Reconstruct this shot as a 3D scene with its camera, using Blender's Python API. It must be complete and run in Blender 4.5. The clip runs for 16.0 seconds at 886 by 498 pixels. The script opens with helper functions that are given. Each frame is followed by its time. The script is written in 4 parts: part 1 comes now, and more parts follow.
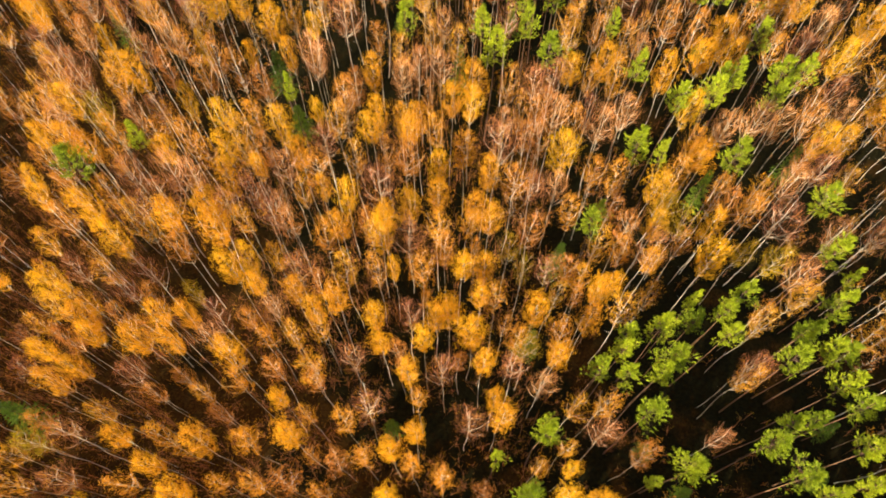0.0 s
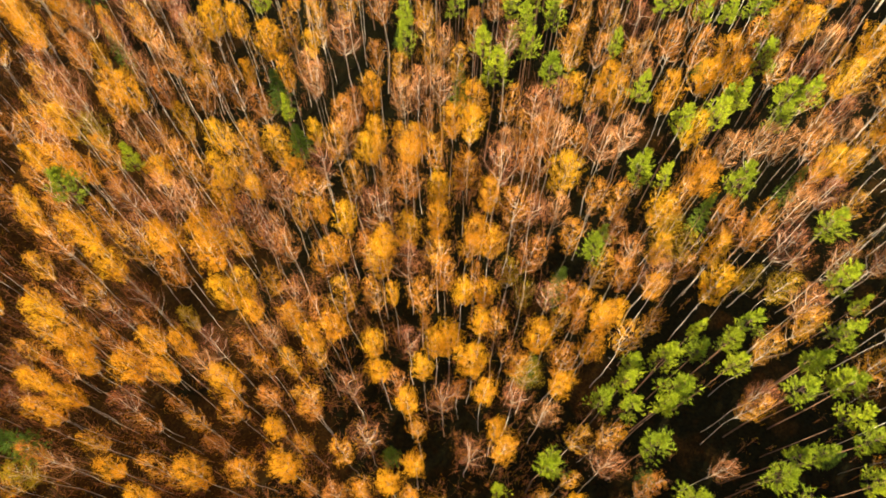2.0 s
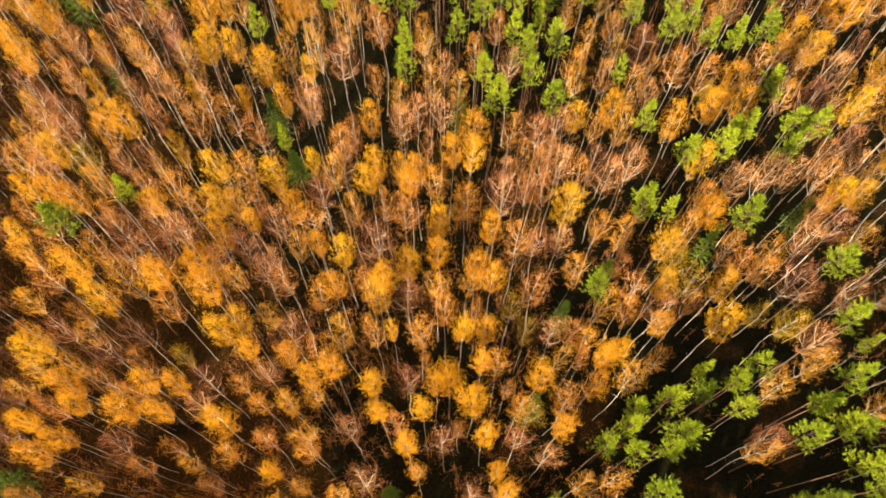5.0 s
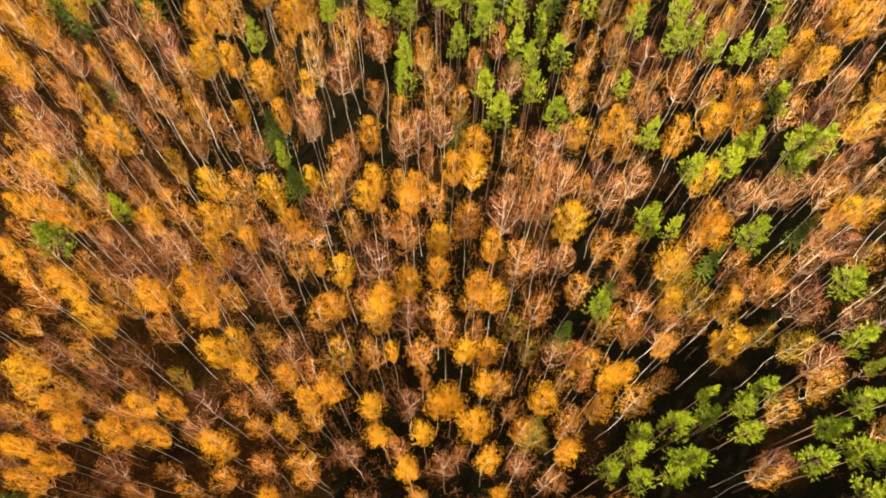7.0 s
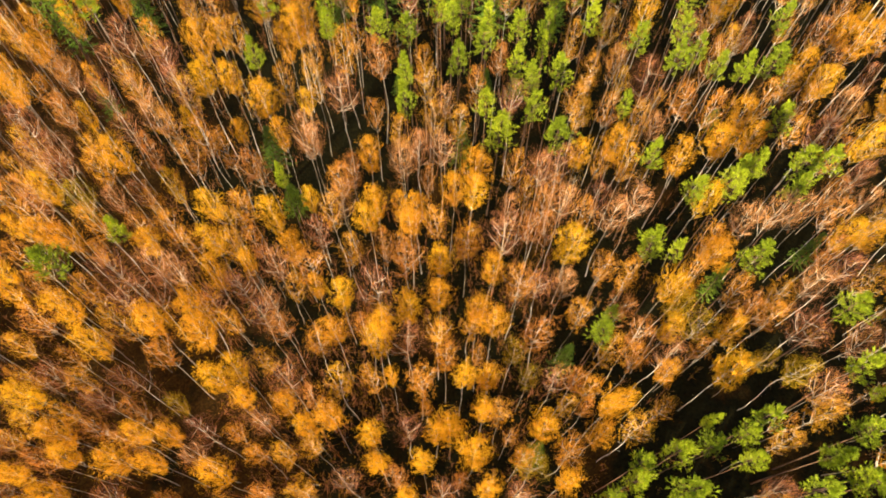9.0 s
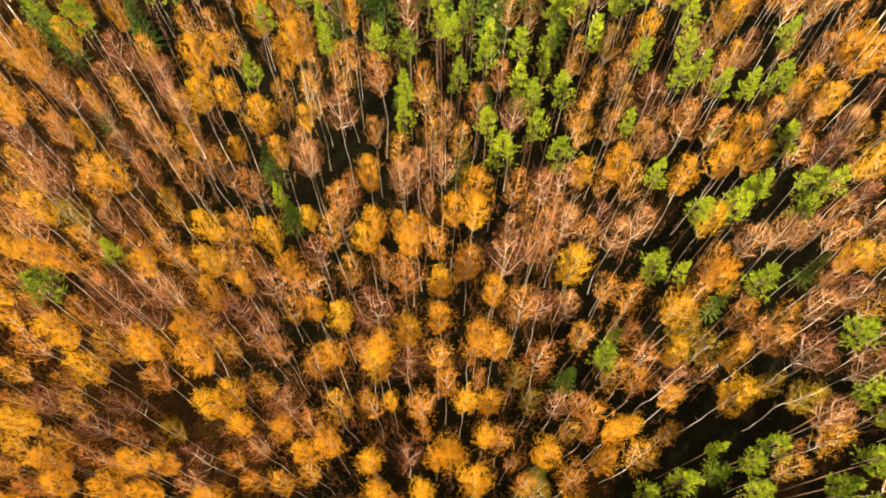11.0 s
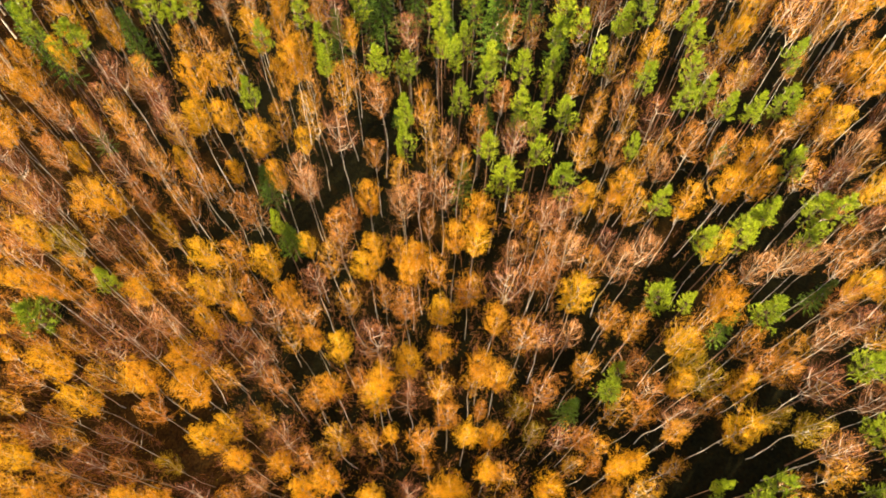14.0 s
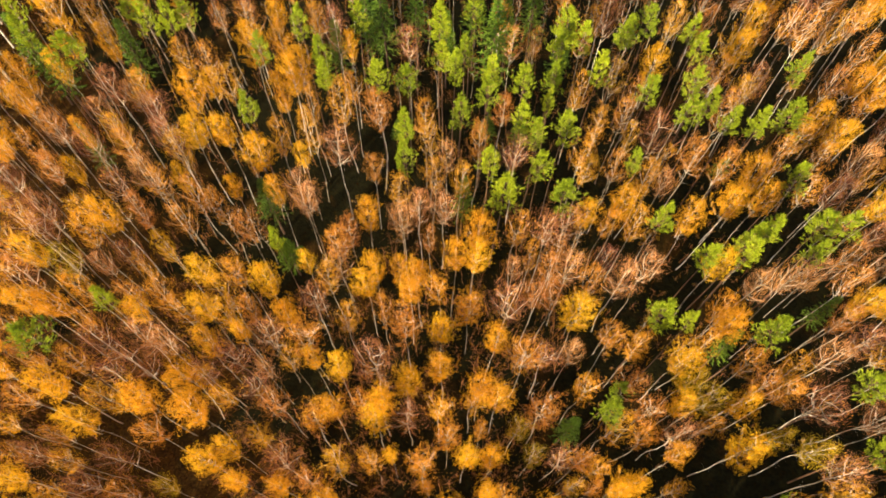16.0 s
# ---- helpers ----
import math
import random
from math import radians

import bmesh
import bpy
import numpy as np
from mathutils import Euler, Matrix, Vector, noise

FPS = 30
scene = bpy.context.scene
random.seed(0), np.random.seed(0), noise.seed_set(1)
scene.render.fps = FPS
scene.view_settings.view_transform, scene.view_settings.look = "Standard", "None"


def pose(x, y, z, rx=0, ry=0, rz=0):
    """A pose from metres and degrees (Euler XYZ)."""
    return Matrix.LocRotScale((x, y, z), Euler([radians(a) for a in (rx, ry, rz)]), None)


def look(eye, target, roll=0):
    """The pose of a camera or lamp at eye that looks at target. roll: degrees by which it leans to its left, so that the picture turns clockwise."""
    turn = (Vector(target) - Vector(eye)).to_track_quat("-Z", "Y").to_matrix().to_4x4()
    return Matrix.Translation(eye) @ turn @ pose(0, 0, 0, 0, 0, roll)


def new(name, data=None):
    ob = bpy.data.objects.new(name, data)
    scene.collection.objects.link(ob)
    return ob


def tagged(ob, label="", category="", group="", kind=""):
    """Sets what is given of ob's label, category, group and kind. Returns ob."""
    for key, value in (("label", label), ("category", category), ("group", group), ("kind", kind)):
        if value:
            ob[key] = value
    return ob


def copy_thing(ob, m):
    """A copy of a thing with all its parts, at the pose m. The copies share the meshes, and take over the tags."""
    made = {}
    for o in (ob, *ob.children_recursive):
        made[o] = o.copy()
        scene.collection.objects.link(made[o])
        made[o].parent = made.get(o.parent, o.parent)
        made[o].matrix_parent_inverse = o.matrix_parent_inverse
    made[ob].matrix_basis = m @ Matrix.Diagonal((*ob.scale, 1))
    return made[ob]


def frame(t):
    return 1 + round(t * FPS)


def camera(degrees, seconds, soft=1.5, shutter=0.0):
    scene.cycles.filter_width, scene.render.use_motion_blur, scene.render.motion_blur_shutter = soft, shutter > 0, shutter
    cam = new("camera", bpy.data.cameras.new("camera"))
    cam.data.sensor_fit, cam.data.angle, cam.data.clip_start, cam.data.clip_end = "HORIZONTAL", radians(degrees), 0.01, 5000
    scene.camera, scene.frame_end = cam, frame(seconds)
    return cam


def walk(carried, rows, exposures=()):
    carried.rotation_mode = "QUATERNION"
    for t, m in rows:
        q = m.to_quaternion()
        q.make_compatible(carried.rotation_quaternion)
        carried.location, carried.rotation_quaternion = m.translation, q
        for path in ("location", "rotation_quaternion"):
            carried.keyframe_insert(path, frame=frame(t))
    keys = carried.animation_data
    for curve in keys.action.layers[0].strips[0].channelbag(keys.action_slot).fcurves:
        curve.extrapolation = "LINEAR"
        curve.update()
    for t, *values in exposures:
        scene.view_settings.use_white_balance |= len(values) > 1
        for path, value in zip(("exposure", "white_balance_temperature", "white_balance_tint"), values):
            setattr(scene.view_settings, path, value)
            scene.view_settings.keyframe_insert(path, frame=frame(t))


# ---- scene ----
cam = camera(63.0, 16.0, soft=1.74)
METRES, EYE, TILT, LEAN, TURN = 16.5, 74.0, -64.5, 0.0, 0.0
STRETCH = 1.305
ROWS = [
    (0.0, 0.0, 0.0, 0.0, -0.0, 0.0, 0.0),
    (0.5, 0.0005, 0.0127, 0.0327, 0.0, 0.03, -0.01),
    (1.0, -0.0006, 0.025, 0.0651, -0.02, 0.05, -0.02),
    (1.5, -0.0002, 0.0372, 0.0977, -0.01, 0.08, -0.03),
    (2.0, -0.0007, 0.0497, 0.1301, -0.03, 0.09, -0.04),
    (2.5, -0.0031, 0.0608, 0.1669, -0.06, 0.07, -0.05),
    (3.0, -0.0034, 0.073, 0.1994, -0.06, 0.11, -0.06),
    (3.5, -0.0049, 0.0849, 0.2319, -0.07, 0.09, -0.07),
    (4.0, -0.0036, 0.097, 0.261, -0.06, 0.09, -0.08),
    (6.5, -0.0168, 0.1489, 0.4078, -0.19, -0.06, -0.1),
    (7.0, -0.0175, 0.1575, 0.4356, -0.19, -0.06, -0.11),
    (7.5, -0.0192, 0.166, 0.4638, -0.2, -0.05, -0.13),
    (8.0, -0.0163, 0.1758, 0.4932, -0.15, -0.02, -0.14),
    (8.5, -0.0178, 0.1854, 0.5242, -0.18, -0.04, -0.14),
    (9.0, -0.0184, 0.1955, 0.5534, -0.18, -0.04, -0.17),
    (11.5, -0.0259, 0.2473, 0.7109, -0.24, -0.22, -0.21),
    (12.0, -0.0278, 0.2569, 0.7383, -0.26, -0.25, -0.23),
    (12.5, -0.0288, 0.2656, 0.7652, -0.26, -0.27, -0.24),
    (13.0, -0.0303, 0.2749, 0.7896, -0.26, -0.26, -0.25),
    (13.5, -0.0322, 0.2838, 0.815, -0.28, -0.27, -0.25),
    (14.0, -0.0335, 0.2917, 0.8427, -0.29, -0.34, -0.27),
    (14.5, -0.0324, 0.3005, 0.8667, -0.27, -0.34, -0.3),
    (15.0, -0.0341, 0.3081, 0.8922, -0.28, -0.39, -0.31),
    (15.5, -0.0354, 0.3172, 0.9152, -0.3, -0.39, -0.32),
    (16.0, -0.0342, 0.3245, 0.9435, -0.28, -0.49, -0.32),
]
walk(cam, [(t, pose(0, 0, EYE, TILT, LEAN, TURN) @ pose(METRES * x, METRES * STRETCH * y, METRES * z, 90 + pitch, roll, yaw)) for t, x, y, z, yaw, pitch, roll in ROWS])

# ---- world, sun, exposure ----
SUN_FROM = (-0.60, -0.80)          # ground bearing that the sunlight comes from
SUN_HEIGHT = 17.0
bearing = math.atan2(SUN_FROM[0], SUN_FROM[1])
world = bpy.data.worlds.new("sky")
scene.world = world
world.use_nodes = True
wn = world.node_tree
sky = wn.nodes.new("ShaderNodeTexSky")
sky.sky_type = "NISHITA"
sky.sun_disc = False
sky.sun_elevation = radians(SUN_HEIGHT)
sky.sun_rotation = bearing
wn.nodes["Background"].inputs["Strength"].default_value = 0.078
wn.links.new(sky.outputs[0], wn.nodes["Background"].inputs["Color"])
sun = new("sun", bpy.data.lights.new("sun", "SUN"))
sun.data.energy = 5.0
sun.data.angle = radians(0.5)
sun.data.color = (1.0, 0.885, 0.68)
up = math.tan(radians(SUN_HEIGHT))
sun.matrix_world = look((100 * SUN_FROM[0], 100 * SUN_FROM[1], 100 * up), (0, 0, 0))
scene.view_settings.exposure = 1.60


# ---- materials ----
def shader(name):
    m = bpy.data.materials.new(name)
    m.use_nodes = True
    t = m.node_tree
    return m, t.nodes, t.links, t.nodes["Principled BSDF"], t.nodes["Material Output"]


def ramp(nodes, stops):
    r = nodes.new("ShaderNodeValToRGB")
    while len(r.color_ramp.elements) < len(stops):
        r.color_ramp.elements.new(0.5)
    for e, (at, c) in zip(r.color_ramp.elements, stops):
        e.position, e.color = at, (*c, 1)
    return r


def mixed(nodes, links, a, b, factor):
    """The average of two numbers, weighted by factor."""
    m = nodes.new("ShaderNodeMix")
    links.new(a, m.inputs[2])
    links.new(b, m.inputs[3])
    m.inputs[0].default_value = factor
    return m.outputs[0]


def leaf_material(name, stops, glow=0.48, rough=0.6, per_tree=0.55):
    """Thin leaves: part of the light passes through. Colour varies from tree to tree and from leaf to leaf."""
    m, nodes, links, bsdf, out = shader(name)
    tree = nodes.new("ShaderNodeObjectInfo")
    leaf = nodes.new("ShaderNodeNewGeometry")
    pick = mixed(nodes, links, leaf.outputs["Random Per Island"], tree.outputs["Random"], per_tree)
    colour = ramp(nodes, stops)
    links.new(pick, colour.inputs[0])
    links.new(colour.outputs[0], bsdf.inputs["Base Color"])
    bsdf.inputs["Roughness"].default_value = rough
    bsdf.inputs["Specular IOR Level"].default_value = 0.12
    thin = nodes.new("ShaderNodeBsdfTranslucent")
    links.new(colour.outputs[0], thin.inputs["Color"])
    mix = nodes.new("ShaderNodeMixShader")
    mix.inputs[0].default_value = glow
    links.new(bsdf.outputs[0], mix.inputs[1])
    links.new(thin.outputs[0], mix.inputs[2])
    links.new(mix.outputs[0], out.inputs["Surface"])
    return m


def bark_material(name, stops, scale, rough=0.85, bump=0.4, stretch=(1, 1, 1), per_tree=0.22):
    m, nodes, links, bsdf, out = shader(name)
    where = nodes.new("ShaderNodeTexCoord")
    fit = nodes.new("ShaderNodeMapping")
    fit.inputs["Scale"].default_value = stretch
    links.new(where.outputs["Object"], fit.inputs[0])
    grain = nodes.new("ShaderNodeTexNoise")
    grain.inputs["Scale"].default_value = scale
    grain.inputs["Detail"].default_value = 5
    links.new(fit.outputs[0], grain.inputs["Vector"])
    tree = nodes.new("ShaderNodeObjectInfo")
    pick = mixed(nodes, links, grain.outputs[0], tree.outputs["Random"], per_tree)
    colour = ramp(nodes, stops)
    links.new(pick, colour.inputs[0])
    links.new(colour.outputs[0], bsdf.inputs["Base Color"])
    bsdf.inputs["Roughness"].default_value = rough
    bsdf.inputs["Specular IOR Level"].default_value = 0.15
    b = nodes.new("ShaderNodeBump")
    b.inputs["Strength"].default_value = bump
    b.inputs["Distance"].default_value = 0.02
    links.new(grain.outputs[0], b.inputs["Height"])
    links.new(b.outputs[0], bsdf.inputs["Normal"])
    return m


GOLD = leaf_material("gold_birch_leaves", [(0.0, (0.66, 0.30, 0.015)), (0.3, (0.75, 0.36, 0.013)), (0.65, (0.80, 0.41, 0.012)), (1.0, (0.84, 0.50, 0.014))], per_tree=0.84)
RUSSET = leaf_material("russet_birch_leaves", [(0.0, (0.56, 0.21, 0.045)), (0.3, (0.69, 0.285, 0.026)), (0.65, (0.79, 0.36, 0.017)), (1.0, (0.82, 0.45, 0.016))], per_tree=0.84)
OLIVE = leaf_material("olive_birch_leaves", [(0.0, (0.34, 0.25, 0.012)), (0.5, (0.56, 0.37, 0.014)), (1.0, (0.70, 0.45, 0.016))])
NEEDLE = leaf_material("pine_needles", [(0.0, (0.10, 0.155, 0.012)), (0.45, (0.30, 0.365, 0.016)), (0.8, (0.46, 0.50, 0.020)), (1.0, (0.58, 0.58, 0.028))], glow=0.35, rough=0.5, per_tree=0.35)
DARK_NEEDLE = leaf_material("spruce_needles", [(0.0, (0.05, 0.09, 0.014)), (0.6, (0.13, 0.205, 0.016)), (1.0, (0.23, 0.32, 0.02))], glow=0.2, rough=0.5)
BIRCH_BARK = bark_material("birch_bark", [(0.28, (0.06, 0.04, 0.028)), (0.41, (0.42, 0.33, 0.21)), (0.52, (0.74, 0.63, 0.46)), (0.75, (0.86, 0.78, 0.64))], 6.0, stretch=(1, 1, 0.45))
PALE_BRANCH = bark_material("birch_branch_bark", [(0.25, (0.60, 0.43, 0.25)), (0.5, (0.79, 0.66, 0.46)), (0.75, (0.86, 0.78, 0.61))], 3.0)
TWIG = bark_material("birch_twig_bark", [(0.25, (0.30, 0.105, 0.056)), (0.5, (0.47, 0.185, 0.070)), (0.75, (0.62, 0.29, 0.095))], 1.5, bump=0.1, per_tree=0.5)
PINE_BARK = bark_material("pine_bark", [(0.3, (0.05, 0.032, 0.022)), (0.5, (0.12, 0.07, 0.04)), (0.75, (0.22, 0.115, 0.055))], 4.0)


def ground_material():
    """Leaf litter and moss on dark forest soil, the moss near black to stand in for deep shade."""
    m, nodes, links, bsdf, out = shader("forest_floor")
    where = nodes.new("ShaderNodeTexCoord")
    big = nodes.new("ShaderNodeTexNoise")
    big.inputs["Scale"].default_value = 0.16
    big.inputs["Detail"].default_value = 6
    fine = nodes.new("ShaderNodeTexVoronoi")
    fine.inputs["Scale"].default_value = 7.0
    grit = nodes.new("ShaderNodeTexNoise")
    grit.inputs["Scale"].default_value = 3.0
    grit.inputs["Detail"].default_value = 8
    for n in (big, fine, grit):
        links.new(where.outputs["Object"], n.inputs["Vector"])
    litter = ramp(nodes, [(0.0, (0.010, 0.006, 0.002)), (0.4, (0.037, 0.018, 0.004)), (0.7, (0.082, 0.039, 0.007)), (1.0, (0.18, 0.085, 0.013))])
    links.new(mixed(nodes, links, fine.outputs["Color"], grit.outputs[0], 0.5), litter.inputs[0])
    # deep shade under the trees, put into the colour as near-black moss
    shaded_moss = ramp(nodes, [(0.3, (0.007, 0.006, 0.002)), (0.7, (0.018, 0.015, 0.004))])
    links.new(grit.outputs[0], shaded_moss.inputs[0])
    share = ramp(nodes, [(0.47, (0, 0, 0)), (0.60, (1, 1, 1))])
    axes = nodes.new("ShaderNodeSeparateXYZ")          # leaf litter under the birches in the south-west; towards the pines, shade painted into dark moss and needles
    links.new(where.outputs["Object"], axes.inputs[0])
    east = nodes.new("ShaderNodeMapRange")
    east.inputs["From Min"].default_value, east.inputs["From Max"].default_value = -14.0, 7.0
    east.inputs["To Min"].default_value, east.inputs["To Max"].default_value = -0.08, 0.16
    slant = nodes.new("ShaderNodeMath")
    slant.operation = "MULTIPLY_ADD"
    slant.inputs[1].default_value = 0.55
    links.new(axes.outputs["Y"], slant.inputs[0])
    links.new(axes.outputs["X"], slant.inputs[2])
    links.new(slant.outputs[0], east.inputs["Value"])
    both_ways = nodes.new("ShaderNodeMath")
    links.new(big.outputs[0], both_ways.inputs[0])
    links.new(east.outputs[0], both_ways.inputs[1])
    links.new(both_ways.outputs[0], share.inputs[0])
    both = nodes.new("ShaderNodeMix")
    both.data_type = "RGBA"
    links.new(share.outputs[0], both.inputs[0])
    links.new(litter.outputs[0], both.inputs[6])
    links.new(shaded_moss.outputs[0], both.inputs[7])
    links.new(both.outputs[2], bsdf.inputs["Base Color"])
    bsdf.inputs["Roughness"].default_value = 0.95
    bsdf.inputs["Specular IOR Level"].default_value = 0.06
    b = nodes.new("ShaderNodeBump")
    b.inputs["Strength"].default_value = 0.8
    b.inputs["Distance"].default_value = 0.08
    links.new(grit.outputs[0], b.inputs["Height"])
    links.new(b.outputs[0], bsdf.inputs["Normal"])
    return m


FLOOR = ground_material()

# ---- ground ----
rng = np.random.default_rng(7)


def roll_height(x, y):
    """Gentle swells of the forest floor."""
    return 0.22 * math.sin(0.13 * x + 0.6) * math.cos(0.11 * y) + 0.10 * math.sin(0.41 * x - 0.37 * y)


def build_ground():
    fine = np.linspace(-110, 110, 111)
    far = np.array([150, 250, 500, 1000, 2000, 4000.0])
    xs = np.concatenate([-far[::-1], fine, far])
    ys = xs + 45
    verts = []
    for y in ys:
        for x in xs:
            inside = abs(x) <= 110 and abs(y - 45) <= 110
            verts.append((x, y, roll_height(x, y) if inside else 0.0))
    n = len(xs)
    faces = [(j * n + i, j * n + i + 1, (j + 1) * n + i + 1, (j + 1) * n + i) for j in range(n - 1) for i in range(n - 1)]
    mesh = bpy.data.meshes.new("ground")
    mesh.from_pydata(verts, [], faces)
    mesh.polygons.foreach_set("use_smooth", [True] * len(faces))
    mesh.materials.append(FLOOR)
    tagged(new("ground", mesh), "forest floor with brown leaf litter, and deep shade painted on mossy ground", "forest floor", kind="structure")


build_ground()


# ---- tree building ----
class Shape:
    """Collects points, faces and material slots for one mesh."""

    def __init__(self):
        self.v, self.f, self.s = [], [], []

    def tube(self, path, radii, sides=3, slot=0):
        """A tapered, closed stem along a path of points."""
        first = len(self.v)
        for i, (p, r) in enumerate(zip(path, radii)):
            d = (path[min(i + 1, len(path) - 1)] - path[max(i - 1, 0)]).normalized()
            a = d.orthogonal().normalized()
            b = d.cross(a)
            if i == len(path) - 1:
                self.v.append(p)
                break
            for k in range(sides):
                w = 2 * math.pi * k / sides
                self.v.append(p + r * (math.cos(w) * a + math.sin(w) * b))
        rings = len(path) - 1
        for i in range(rings - 1):
            for k in range(sides):
                o, q = first + i * sides, first + (i + 1) * sides
                self.f.append((o + k, o + (k + 1) % sides, q + (k + 1) % sides, q + k))
                self.s.append(slot)
        o, tip = first + (rings - 1) * sides, first + rings * sides
        for k in range(sides):
            self.f.append((o + k, o + (k + 1) % sides, tip))
            self.s.append(slot)

    def blade(self, at, along, length, width, slot=0):
        """A needle bunch, as one slim triangle."""
        n = len(self.v)
        side = along.cross(Vector(rng.normal(size=3))).normalized() * (0.5 * width)
        self.v += [at - side, at + side, at + along * length]
        self.f.append((n, n + 1, n + 2))
        self.s.append(slot)

    def tri_leaf(self, at, face, size, slot=0):
        """A small leaf as one triangle that faces a given way."""
        n = len(self.v)
        a = face.cross(Vector(rng.normal(size=3))).normalized()
        b = face.cross(a)
        self.v += [at - a * (0.5 * size), at + a * (0.5 * size), at + b * (0.95 * size)]
        self.f.append((n, n + 1, n + 2))
        self.s.append(slot)

    def mesh(self, name, *materials):
        m = bpy.data.meshes.new(name)
        m.from_pydata([tuple(p) for p in self.v], [], self.f)
        for mat in materials:
            m.materials.append(mat)
        m.polygons.foreach_set("material_index", self.s)
        return m


def part(name, mesh, parent, label=""):
    ob = new(name, mesh)
    ob.parent = parent
    return tagged(ob, label)


def around(angle, lift):
    """A direction at that angle round the stem, lift radians above level."""
    return Vector((math.cos(angle) * math.cos(lift), math.sin(angle) * math.cos(lift), math.sin(lift)))


def jitter(v, amount):
    return (v + Vector(rng.normal(size=3)) * amount).normalized()


def stem_path(height, wander, steps):
    p, out, lean = Vector((0, 0, -0.3)), [], Vector((rng.normal() * wander, rng.normal() * wander, 1)).normalized()
    for i in range(steps + 1):
        out.append(p.copy())
        lean = (lean + Vector((rng.normal() * wander, rng.normal() * wander, 0.12))).normalized()
        p = p + lean * ((height + 0.3) / steps)
    shift = out[-1]
    for i, q in enumerate(out):            # bring the top back over the foot
        k = i / steps
        q.x -= shift.x * k
        q.y -= shift.y * k
    return out


def at_height(path, z):
    for a, b in zip(path, path[1:]):
        if a.z <= z <= b.z:
            return a.lerp(b, (z - a.z) / (b.z - a.z))
    return path[-1].copy()


def envelope(u):
    """Half-width of a birch crown, u from its base (0) to its top (1): widest above the middle, a rounded tip."""
    return 0.30 + 0.70 * math.sin(0.5 * math.pi * u / 0.55) if u < 0.55 else 0.12 + 0.88 * math.cos(0.5 * math.pi * (u - 0.55) / 0.45) ** 0.8


def along(line, a):
    """The point at share a (0 to 1) of a line of points."""
    a = min(max(a, 0.0), 0.999) * (len(line) - 1)
    i = int(a)
    return line[i].lerp(line[i + 1], a - i)


